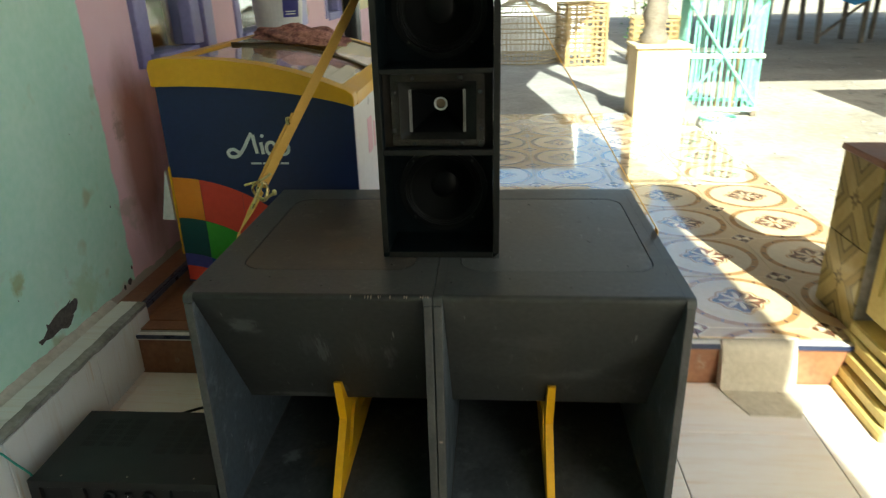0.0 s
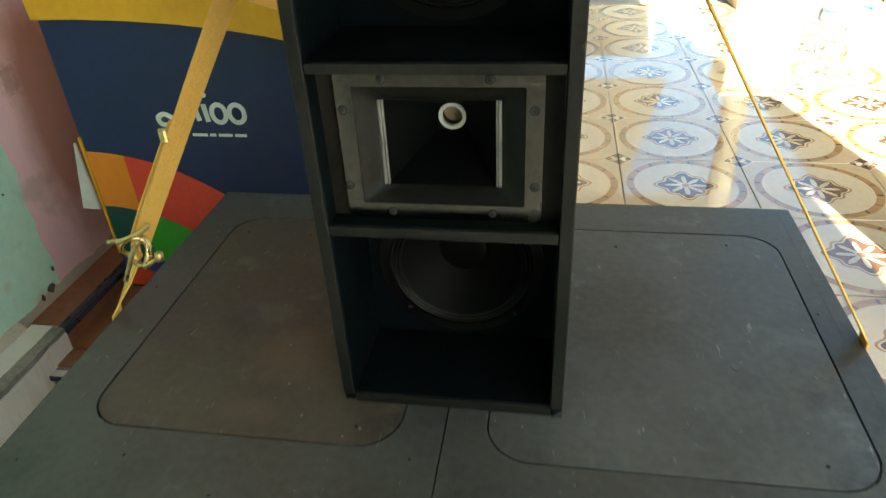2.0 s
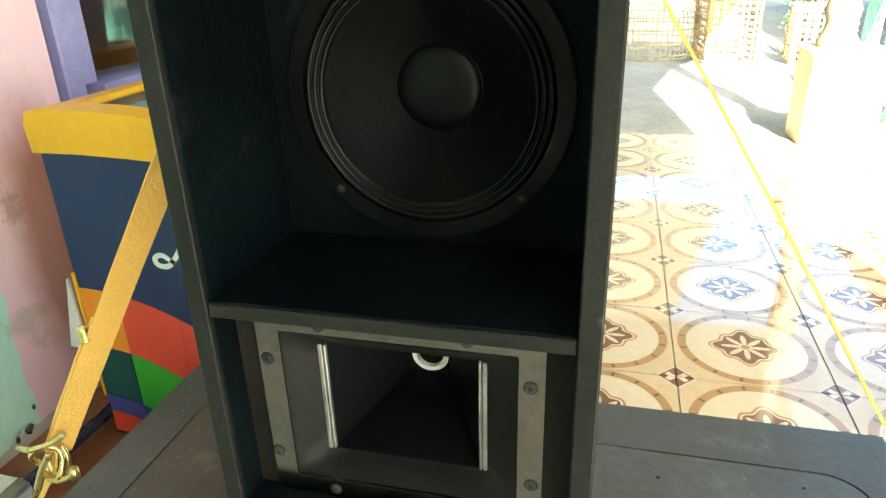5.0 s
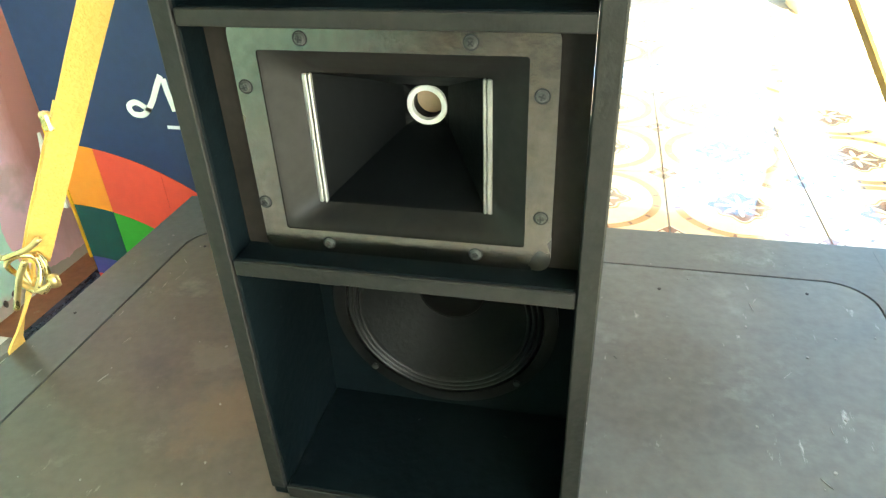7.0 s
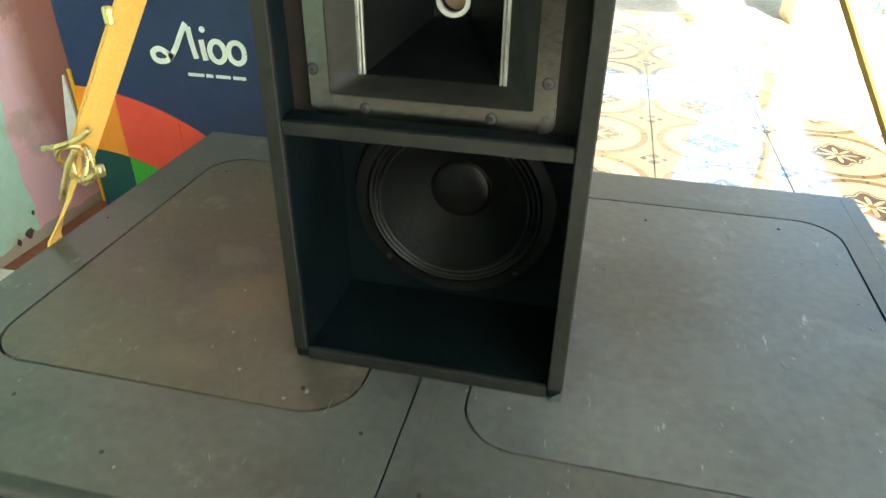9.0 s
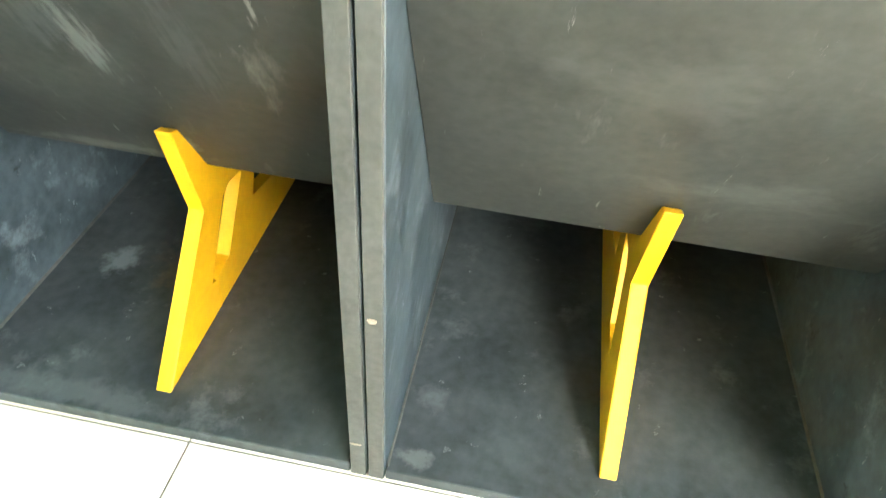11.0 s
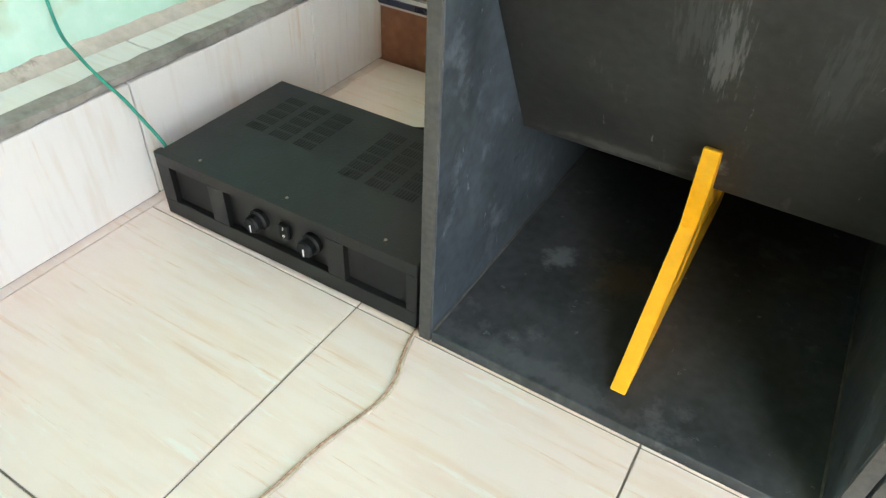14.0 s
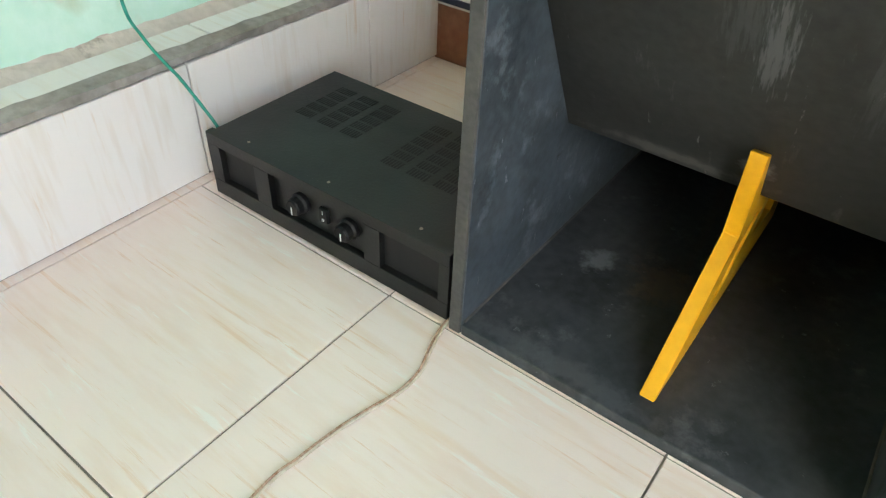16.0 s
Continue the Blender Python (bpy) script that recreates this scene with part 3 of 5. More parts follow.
def lathe(profile, axis="z", steps=40, centre=(0, 0, 0), bm=None):
    """A profile of (radius, height) turned about an axis."""
    bm = bm or bmesh.new()
    rings = []
    for r, h in profile:
        ring = []
        for i in range(steps):
            a = 2 * math.pi * i / steps
            p = (r * math.cos(a), r * math.sin(a), h) if axis == "z" else (r * math.cos(a), h, r * math.sin(a))
            ring.append(bm.verts.new(Vector(p) + Vector(centre)))
        rings.append(ring)
    for p, q in zip(rings, rings[1:]):
        for i in range(steps):
            bm.faces.new((p[i], p[(i + 1) % steps], q[(i + 1) % steps], q[i]))
    return bm


def tube(points, radius, sides=6, bm=None, closed=False):
    """A round bar along points."""
    bm = bm or bmesh.new()
    pts = [Vector(p) for p in points]
    n = len(pts)
    rings = []
    for i, p in enumerate(pts):
        a = pts[(i - 1) % n] if closed or i else p
        b = pts[(i + 1) % n] if closed or i < n - 1 else p
        d = (b - a).normalized()
        up = Vector((0, 0, 1)) if abs(d.z) < 0.9 else Vector((1, 0, 0))
        s = d.cross(up).normalized()
        t = s.cross(d)
        rings.append([bm.verts.new(p + radius * (math.cos(2 * math.pi * k / sides) * s + math.sin(2 * math.pi * k / sides) * t)) for k in range(sides)])
    pairs = list(zip(rings, rings[1:])) + ([(rings[-1], rings[0])] if closed else [])
    for p, q in pairs:
        for k in range(sides):
            bm.faces.new((p[k], p[(k + 1) % sides], q[(k + 1) % sides], q[k]))
    if not closed:
        bm.faces.new(rings[0])
        bm.faces.new(list(reversed(rings[-1])))
    return bm


def smooth_line(points, n=8):
    """A soft curve through points."""
    pts = [Vector(p) for p in points]
    out = []
    for i in range(len(pts) - 1):
        p0, p1, p2, p3 = pts[max(i - 1, 0)], pts[i], pts[i + 1], pts[min(i + 2, len(pts) - 1)]
        for k in range(n):
            t = k / n
            out.append(0.5 * (2 * p1 + (p2 - p0) * t + (2 * p0 - 5 * p1 + 4 * p2 - p3) * t * t + (3 * p1 - p0 - 3 * p2 + p3) * t ** 3))
    return out + [pts[-1]]


def round_rect(x0, y0, x1, y1, r, n=8):
    out = []
    for cx, cy, a0 in ((x1 - r, y1 - r, 0), (x0 + r, y1 - r, 90), (x0 + r, y0 + r, 180), (x1 - r, y0 + r, 270)):
        for k in range(n + 1):
            a = radians(a0 + 90 * k / n)
            out.append((cx + r * math.cos(a), cy + r * math.sin(a)))
    return out


def framed_plate(outer, inner, z0, z1):
    """A plate with an inner opening; both outlines have the same number of points."""
    bm = bmesh.new()
    o0, o1 = [bm.verts.new((*p, z0)) for p in outer], [bm.verts.new((*p, z1)) for p in outer]
    i0, i1 = [bm.verts.new((*p, z0)) for p in inner], [bm.verts.new((*p, z1)) for p in inner]
    n = len(outer)
    for k in range(n):
        j = (k + 1) % n
        bm.faces.new((o1[k], o1[j], i1[j], i1[k]))
        bm.faces.new((o0[k], i0[k], i0[j], o0[j]))
        bm.faces.new((o0[k], o0[j], o1[j], o1[k]))
        bm.faces.new((i0[k], i1[k], i1[j], i0[j]))
    bmesh.ops.remove_doubles(bm, verts=bm.verts, dist=1e-5)
    return bm


def rect_round(x0, y0, x1, y1, n=8):
    """A rectangle with as many points as round_rect, bunched at the corners."""
    out = []
    for cx, cy in ((x1, y1), (x0, y1), (x0, y0), (x1, y0)):
        out += [(cx, cy)] * (n + 1)
    return out


def structure(name, bm, mat, label, category):
    return tagged(part(name, bm, mat), label, category, kind="structure")


# ---- setting: floors ----
floor = structure("floor", block((-1.2, -3.6, -0.2), (1.75, 0.664, -0.003)), M_GROUT, "cream marbled glazed floor tiles with grey joints", "floor")
porch = structure("porch_floor", block((-1.14, 0.664, -0.2), (1.54, 4.18, 0.138)), M_CEMENT, "raised porch with printed brown and cream tiles", "floor")
slab = structure("concrete_floor", block((-1.14, 4.18, -0.2), (1.75, 8.9, 0.134)), M_CONCRETE, "worn grey concrete slab beyond the tiled porch", "floor")
bm = bmesh.new()
bmesh.ops.create_grid(bm, x_segments=2, y_segments=2, size=400)
for v in bm.verts:
    v.co.z = -0.06
structure("ground", bm, M_EARTH, "dry trodden earth of the yard in sun and shade", "ground")
ramp_bm = prism([(0.59, -0.002), (0.663, -0.002), (0.663, 0.145), (0.640, 0.143), (0.628, 0.130), (0.618, 0.085), (0.606, 0.03), (0.597, 0.010)], 0, 0.80, 1.02, 0.005)
for v in ramp_bm.verts:
    if v.co.y < 0.655:
        v.co.y += 0.010 * noise.noise(v.co * 17)
        v.co.x += 0.010 * noise.noise(v.co * 11 + Vector((3, 0, 0)))
structure("cement_ramp", ramp_bm, M_RAMP, "rough cement patch filling the porch step", "step")
patch_bm = prism([(0.80, 0.60), (0.845, 0.475), (0.985, 0.470), (1.05, 0.60)], 2, -0.001, 0.004, 0.001)
structure("cement_patch", patch_bm, M_RAMP, "flat smear of beige cement over the floor tiles", "floor")
# ---- setting: house wall with its windows ----
wall = structure("wall_west", block((-1.36, -3.6, 0), (-1.14, 1.2, 2.72)), M_WALL, "mint green wall turning pink, with flaked paint", "wall")
structure("wall_west_sill", block((-1.36, 1.2, 0), (-1.14, 6.2, 0.89)), M_WALL, "pink painted wall under the windows", "wall")
structure("wall_west_pier", block((-1.36, 1.91, 0.89), (-1.14, 2.19, 2.72)), M_WALL, "pink painted pier between two windows", "wall")
structure("wall_west_pier_far", block((-1.36, 3.50, 0.89), (-1.14, 4.05, 2.72)), M_WALL, "pink painted pier beside the window", "wall")
structure("wall_west_end", block((-1.36, 4.6, 0.89), (-1.14, 6.2, 2.72)), M_OCHRE, "yellow painted end of the house wall", "wall")
structure("wall_west_head", block((-1.36, 1.2, 2.2), (-1.14, 4.6, 2.72)), M_WALL, "pink painted wall over the windows", "wall")
# Closed room; its shade is put into the near-black colour of every surface.
structure("room_back_wall", block((-3.6, -3.6, 0), (-3.4, 6.2, 2.72)), M_SHADE, "back wall of the room behind the windows, coloured for its shade", "wall")
structure("room_floor", block((-3.4, -3.6, -0.1), (-1.36, 6.2, 0.0)), M_SHADE, "floor of the room behind the windows, coloured for its shade", "floor")
structure("room_end_wall", block((-3.6, -3.8, 0), (-1.36, -3.6, 2.72)), M_SHADE, "end wall of the room behind the windows, coloured for its shade", "wall")
structure("room_end_wall_far", block((-3.6, 6.2, 0), (-1.14, 6.4, 2.72)), M_SHADE, "end wall of the room behind the windows, coloured for its shade", "wall")
structure("room_ceiling", block((-3.6, -3.6, 2.72), (-1.36, 6.2, 2.8)), M_SHADE, "ceiling of the room behind the windows, coloured for its shade", "ceiling")


def window(name, y0, y1, stile0, stile1, label):
    w = structure(name, block((-1.30, y0 + stile0, 0.875), (-1.125, y1 - stile1, 0.93), 0.003), M_LAV, label, "window")
    part("window_frame", block((-1.25, y0 + 0.002, 0.892), (-1.128, y0 + stile0 * 0.52, 2.2), 0.004), M_LAV, w)
    part("window_frame", block((-1.24, y0 + stile0 * 0.55, 0.932), (-1.142, y0 + stile0, 2.2), 0.004), M_LAV, w)
    part("window_frame", block((-1.25, y1 - stile1 * 0.48, 0.892), (-1.128, y1 - 0.002, 2.2), 0.004), M_LAV, w)
    part("window_frame", block((-1.24, y1 - stile1, 0.932), (-1.142, y1 - stile1 * 0.52, 2.2), 0.004), M_LAV, w)
    part("window_frame", block((-1.24, y0 + stile0, 2.12), (-1.15, y1 - stile1, 2.2), 0.004), M_LAV, w)
    p = part("pane", block((-1.199, y0 + stile0, 0.93), (-1.194, y1 - stile1, 2.12)), M_GLASS, w)
    p.visible_shadow = False
    return w


window("window_1", 1.22, 1.91, 0.12, 0.20, "lavender framed window reflecting the yard")
window("window_2", 2.19, 3.50, 0.10, 0.42, "lavender framed window behind the bucket")
window("window_3", 4.05, 4.60, 0.09, 0.09, "narrow lavender framed window near the house end")

# bare patch where the plaster has come off
rng = random.Random(5)
bm = bmesh.new()
ring = []
for i in range(26):
    a = 2 * math.pi * i / 26
    y = 0.478 + 0.088 * math.cos(a) + 0.016 * rng.uniform(-1, 1)
    z = 0.272 + 0.034 * math.sin(a) * (1.0 if math.cos(a) > 0 else 0.8) + 0.13 * (y - 0.478) + 0.008 * rng.uniform(-1, 1)
    ring.append((y, z))
part("bare_patch", prism(ring, 0, -1.141, -1.1375), M_PLASTER, wall, "dark bare patch of broken plaster")
for cy, cz, s in ((0.865, 0.222, 0.014), (0.83, 0.215, 0.008), (0.892, 0.262, 0.006), (0.845, 0.50, 0.003), (0.30, 0.71, 0.006)):
    ring = [(cy + s * (0.6 + 0.5 * rng.random()) * math.cos(k * math.pi / 4), cz + s * (0.7 + 0.6 * rng.random()) * math.sin(k * math.pi / 4)) for k in range(8)]
    part("paint_chip", prism(ring, 0, -1.141, -1.1385), M_PLASTER, wall)

# ---- setting: plinth ledge along the wall ----
ledge = structure("ledge", block((-1.162, -3.6, -0.1), (-1.052, 0.737, 0.172)), M_CEMENT, "tiled plinth ledge along the wall foot", "ledge")
riser = mesh_of("riser_tile", block((-0.005, -0.1985, -0.0845), (0.005, 0.1985, 0.0845), 0.0012), M_TILEV)
cap = mesh_of("cap_tile", block((-0.034, -0.1985, -0.004), (0.034, 0.1985, 0.004), 0.0015), M_TILEV)
for k in range(9):
    yc = 0.63 - 0.4 * k
    if k == 0:
        part("riser_tile", block((-1.052, 0.4315, 0.001), (-1.042, 0.735, 0.17), 0.0012), M_TILEV, ledge)
        part("cap_tile", block((-1.128, 0.4985, 0.176), (-1.058, 0.735, 0.186), 0.0015), M_TILEV, ledge)
    else:
        piece("riser_tile", riser, ledge, pose(-1.047, yc, 0.0855))
        piece("cap_tile", cap, ledge, pose(-1.093, yc + 0.07, 0.182))
bm = bmesh.new()
prev = None
rng = random.Random(9)
for i in range(150):
    y = -3.5 + i * 0.0284
    a = bm.verts.new((-1.043 + 0.002 * rng.random(), y, 0.1705 + 0.005 * rng.random()))
    b = bm.verts.new((-1.041, y, 0.183 + 0.003 * rng.random()))
    c = bm.verts.new((-1.062 - 0.006 * rng.random(), y, 0.188 + 0.002 * rng.random()))
    d = bm.verts.new((-1.066, y, 0.17))
    if prev:
        for k in range(4):
            bm.faces.new((prev[k], prev[(k + 1) % 4], (a, b, c, d)[(k + 1) % 4], (a, b, c, d)[k]))
    prev = (a, b, c, d)
part("cement_edge", bm, M_CEMENT, ledge, "rough grey cement edge")
bm = bmesh.new()
prev = None
for i in range(150):
    y = -3.5 + i * 0.0284
    row = [bm.verts.new(p) for p in ((-1.164, y, 0.17), (-1.164, y, 0.190 + 0.006 * rng.random()), (-1.148 - 0.010 * rng.random(), y, 0.1875), (-1.128, y, 0.17))]
    if prev:
        for k in range(4):
            bm.faces.new((prev[k], prev[(k + 1) % 4], row[(k + 1) % 4], row[k]))
    prev = row
part("cement_fillet", bm, M_LEDGECEM, ledge, "pale cement fillet under the paint")
ledge.location.x = 0.022
ledge.scale.z = 1.13
terr = structure("terracotta_ledge", block((-1.14, 0.741, -0.1), (-1.034, 2.1, 0.186)), M_TERRA, "terracotta tiled ledge with a dark corner trim", "ledge")
part("trim", block((-1.058, 0.743, 0.176), (-1.026, 2.1, 0.192), 0.003), M_TRIM, terr, "navy ribbed corner trim")
rib = mesh_of("rib", block((-0.004, -0.004, 0), (0.004, 0.004, 0.004), 0.0012), M_TRIM)
for k in range(60):
    piece("rib", rib, terr, pose(-1.036, 0.75 + 0.012 * k, 0.191, 0, 0, 20))

# ---- setting: porch edge ----
edge = structure("porch_edge", block((-1.03, 0.646, -0.1), (1.57, 0.662, 0.118)), M_TERRA, "chipped terracotta riser of the porch step", "step")
part("mosaic_strip", block((-1.03, 0.643, 0.119), (1.57, 0.668, 0.1375)), M_PAPER, edge)
cube = mesh_of("mosaic_stone", block((-0.0055, -0.003, -0.008), (0.0055, 0.003, 0.008), 0.001), M_TRIM)
for k in range(150):
    x = 0.55 + 0.0068 * k if k % 4 else 0.55 + 0.0068 * k + 0.002
    if x < 1.5:
        piece("mosaic_stone", cube, edge, pose(x, 0.641, 0.128, 0, 0, 0))
part("navy_strip", block((-1.03, 0.638, 0.126), (-0.5, 0.642, 0.1385)), M_TRIM, edge)

# ---- setting: pillars, roofs, far wall ----
ped = structure("pedestal", block((1.205, 0.72, 0.1), (1.52, 0.955, 0.652)), M_CEMENT, "porch pedestal clad in gold diamond tiles", "pillar")
clad = mesh_of("clad_tile", block((-0.004, -0.1155, -0.1255), (0.004, 0.1155, 0.1255), 0.001), M_DIAMOND)
for zc in (0.272, 0.526):
    piece("clad_tile", clad, ped, pose(1.202, 0.8375, zc))
part("coping", block((1.19, 0.712, 0.652), (1.53, 0.963, 0.672), 0.004), M_TERRA, ped, "orange tile coping")
col = structure("porch_column", block((1.215, 0.44, 0.22), (1.45, 0.69, 2.72), 0.006), M_OCHRE, "yellow fluted porch column on moulded base", "pillar")
for k in range(4):
    part("flute", block((1.207, 0.465 + 0.056 * k, 0.30), (1.2145, 0.495 + 0.056 * k, 2.5), 0.003), M_OCHRE, col)
for k, (dz, o) in enumerate(((-0.06, 0.075), (0.03, 0.06), (0.075, 0.048), (0.115, 0.034), (0.15, 0.022))):
    part("moulding", block((1.215 - o, 0.44 - o, dz), (1.45 + o, 0.69 + o, dz + (0.09 if k == 0 else 0.038)), 0.006), M_OCHRE, col)
post = structure("porch_pedestal_far", block((1.155, 4.0, 0.1), (1.53, 4.37, 0.64), 0.006), M_CREAMPAINT, "cream painted pedestal carrying a turned column", "pillar")
part("coping", block((1.135, 3.98, 0.64), (1.55, 4.39, 0.665), 0.006), M_CREAMPAINT, post)
part("column", lathe([(0.10, 0.665), (0.11, 0.70), (0.085, 0.74), (0.075, 0.80), (0.095, 0.86), (0.075, 0.92), (0.062, 1.0), (0.07, 1.15), (0.085, 1.4), (0.06, 1.9), (0.08, 2.72)], steps=28, centre=(1.30, 4.185, 0)), M_BARK, post, "grey-brown turned column", smooth=True)
# Unseen roof; its outline is shaped to throw the shadow edges on the floors.
structure("roof", prism([(-1.6, -4.6), (1.91, -4.6), (1.407, 0.69), (1.10, 2.917), (1.29, 3.936), (1.75, 5.0), (1.75, 6.5), (-1.6, 6.5)], 2, 2.72, 2.82), M_ROOF, "unseen roof sheet over the porch, cut to cast its shade", "roof")
# Unseen wall added behind the camera to limit light from the south.
structure("wall_south", block((-1.36, -3.8, -0.1), (1.75, -3.6, 2.72)), M_DULL, "unseen plain wall added to close the porch", "wall")
structure("wall_north", block((-1.36, 8.9, 0), (1.35, 9.1, 1.9)), M_WPAINT, "white painted wall closing the yard", "wall")
# Unseen slope added so the glossy porch tiles mirror something dark.
structure("roof_far", prism([(8.0, 1.9), (8.06, 1.98), (14.0, 7.6), (14.1, 7.5)], 0, -3.0, 1.45), M_FARROOF, "unseen dark slope added for the porch tiles to reflect", "roof")
# Two unseen roofs and their poles, added to darken the yard with shadow.
structure("yard_shade_roof", block((4.2, -4.0, 2.6), (14.0, 3.4, 2.7)), M_ROOF, "unseen low roof added to shade the yard", "roof")
structure("table_shade_roof", block((3.0, 4.15, 2.6), (14.0, 16.0, 2.7)), M_ROOF, "unseen roof added to shade the tables", "roof")
for x, y in ((4.4, -3.6), (13.6, 3.2), (13.6, -3.6), (9.0, 15.6), (13.6, 15.6), (13.6, 6.0)):
    structure("roof_pole", lathe([(0.001, -0.06), (0.06, -0.06), (0.05, 2.6), (0.001, 2.6)], steps=10, centre=(x, y, 0)), M_WOODPOLE, "rough wooden pole added under the shade roofs", "pole")


# ---- subwoofers ----
def subwoofer(cx):
    t = thing("subwoofer", "black horn subwoofer with scuffed paint and yellow brace", "loudspeaker", "subwoofers", (cx, 0, 0))
    w, k, h, d = 0.2515, 0.018, 0.6, 0.71
    for s in (-1, 1):
        a, b = sorted((s * w, s * (w - k)))
        p = part("side_panel", block((a, 0.002, 0), (b, d, h - k - 0.0005), 0.0015), M_SUB_IN, t)
        part("edge_band", block((a + 0.0008, -0.0008, 0.001), (b - 0.0008, 0.0035, h - k - 0.0015), 0.0008), M_EDGE, p, "worn grey front edge")
    x0, x1, y0, y1 = -w + k + 0.001, w - k - 0.001, 0.0, d
    lx0, lx1, ly0, ly1, r = (-0.183, 0.203, 0.130, 0.62, 0.052) if cx < 0 else (-0.206, 0.206, 0.128, 0.62, 0.052)
    inner = round_rect(lx0, ly0, lx1, ly1, r)
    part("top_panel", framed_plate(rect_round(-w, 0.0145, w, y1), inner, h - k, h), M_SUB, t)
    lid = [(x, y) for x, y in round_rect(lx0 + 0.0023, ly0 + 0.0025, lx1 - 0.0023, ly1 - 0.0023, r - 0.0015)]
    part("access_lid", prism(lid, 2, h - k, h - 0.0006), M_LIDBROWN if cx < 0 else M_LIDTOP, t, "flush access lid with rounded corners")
    part("lid_seat", block((x0, 0.1, h - k - 0.012), (x1, d - 0.03, h - k - 0.001)), M_DARK, t)
    part("bottom_panel", block((x0, 0.001, 0), (x1, d, 0.018), 0.0012), M_DECK if cx < 0 else M_DECK_B, t)
    for s in (-1, 1):
        part("glue_line", prism([(s * (w - k - 0.0013), 0.018), (s * (w - k - 0.0035), 0.0181), (s * (w - k - 0.0013), 0.0212)][::s], 1, 0.006, 0.6), M_EDGE, t, "grey line of glue along the corner")
    part("back_panel", block((x0, d - 0.018, 0.019), (x1, d, h - k - 0.013)), M_SUB, t)
    def rounded(a, c, b, n=8):
        return [tuple((1 - q) ** 2 * a[e] + 2 * q * (1 - q) * c[e] + q * q * b[e] for e in (0, 1)) for q in [v / n for v in range(n + 1)]]
    bend = rounded((0.0143, h - 0.0002), (-0.0016, h - 0.0002), (0.0063, h - 0.0139))
    part("baffle", prism(bend + [(0.216, 0.216), (0.234, 0.216), (0.035, h - 0.026), (0.0143, h - 0.026)], 0, x0, x1), M_BAFFLE if cx < 0 else M_BAFFLE_LIT, t)
    cheek = [(0.0143, h - k)] + rounded((0.0143, h), (0.0003, h), (0.0003, h - 0.012), 5) + [(0.0003, h - k)]
    part("top_edge", prism(cheek, 0, -w, -w + k), M_SUB, t)
    part("top_edge", prism(cheek, 0, w - k, w), M_SUB, t)
    part("inner_baffle", prism([(0.62, 0.019), (0.635, 0.019), (0.46, h - 0.06), (0.445, h - 0.06)], 0, x0, x1), M_SUB, t)
    br = bmesh.new()
    z0 = 0.019
    prism([(0.040, z0), (0.182, z0), (0.182, 0.064), (0.168, 0.068), (0.234, 0.158), (0.252, 0.162), (0.256, 0.215), (0.2165, 0.215), (0.176, 0.288), (0.162, 0.292), (0.190, 0.170)], 0, -0.0095, 0.0095, 0.0012, br)
    prism([(0.182, z0), (0.50, z0), (0.468, 0.130), (0.418, 0.134), (0.418, 0.077), (0.309, 0.099), (0.332, 0.146), (0.332, 0.215), (0.256, 0.215), (0.252, 0.162), (0.294, 0.158), (0.222, 0.068), (0.182, 0.066)], 0, -0.0090, 0.0090, 0.0010, br)
    b = part("brace", br, M_YELLOW, t, "yellow painted plywood brace")
    b.location = (0.002, 0, 0)
    nail = lathe([(0.0003, 0.6003), (0.002, 0.6003), (0.002, 0.5992)], steps=8)
    me = mesh_of("nail", nail, M_DARK)
    for x, y in ((-0.22, 0.07), (-0.10, 0.09), (0.13, 0.588), (0.22, 0.12), (0.15, 0.16), (-0.04, 0.57), (-0.15, 0.57), (0.215, 0.42), (0.02, 0.05), (-0.23, 0.4)):
        piece("nail", me, t, pose(x, y, 0))
    return t


subs = [subwoofer(-0.2523), subwoofer(0.2523)]
part("panel_joint", block((-0.2322, 0.016, 0.5990), (-0.2313, 0.70, 0.6003)), M_WORN, subs[1])
part("panel_joint", block((0.2313, 0.016, 0.5990), (0.2320, 0.70, 0.6002)), M_WORN, subs[1])
for sub, x, z, a, b in ((subs[1], -0.2436, 0.257, 0.0042, 0.0034), (subs[0], 0.2415, 0.062, 0.0060, 0.0012)):
    ring = [(x + a * math.cos(q) * (1 + 0.2 * math.sin(3 * q)), z + b * math.sin(q) * (1 + 0.2 * math.cos(2 * q))) for q in [2 * math.pi * m / 9 for m in range(9)]]
    part("paint_chip", prism(ring, 1, -0.0016, 0.001), M_CHIP, sub, "bare chip in the front edge")
rng = random.Random(3)
bm = bmesh.new()
for x0 in (-0.163, -0.134, -0.128, -0.122, -0.107, -0.103, -0.084, -0.056, -0.051, -0.024, -0.019, -0.014, -0.009):
    x, a = x0 + 0.2523, rng.uniform(0.0008, 0.0022)
    ring = [(x + a * rng.uniform(0.6, 1.2) * math.cos(q), 0.0066 + 0.0036 * rng.uniform(0.5, 1.1) * math.sin(q)) for q in [2 * math.pi * m / 7 for m in range(7)]]
    prism(ring, 2, 0.594, 0.5994, 0, bm)
tagged(part("chipped_edge", bm, M_CHIP, subs[0], "pale chips along the front edge"), kind="stuff")

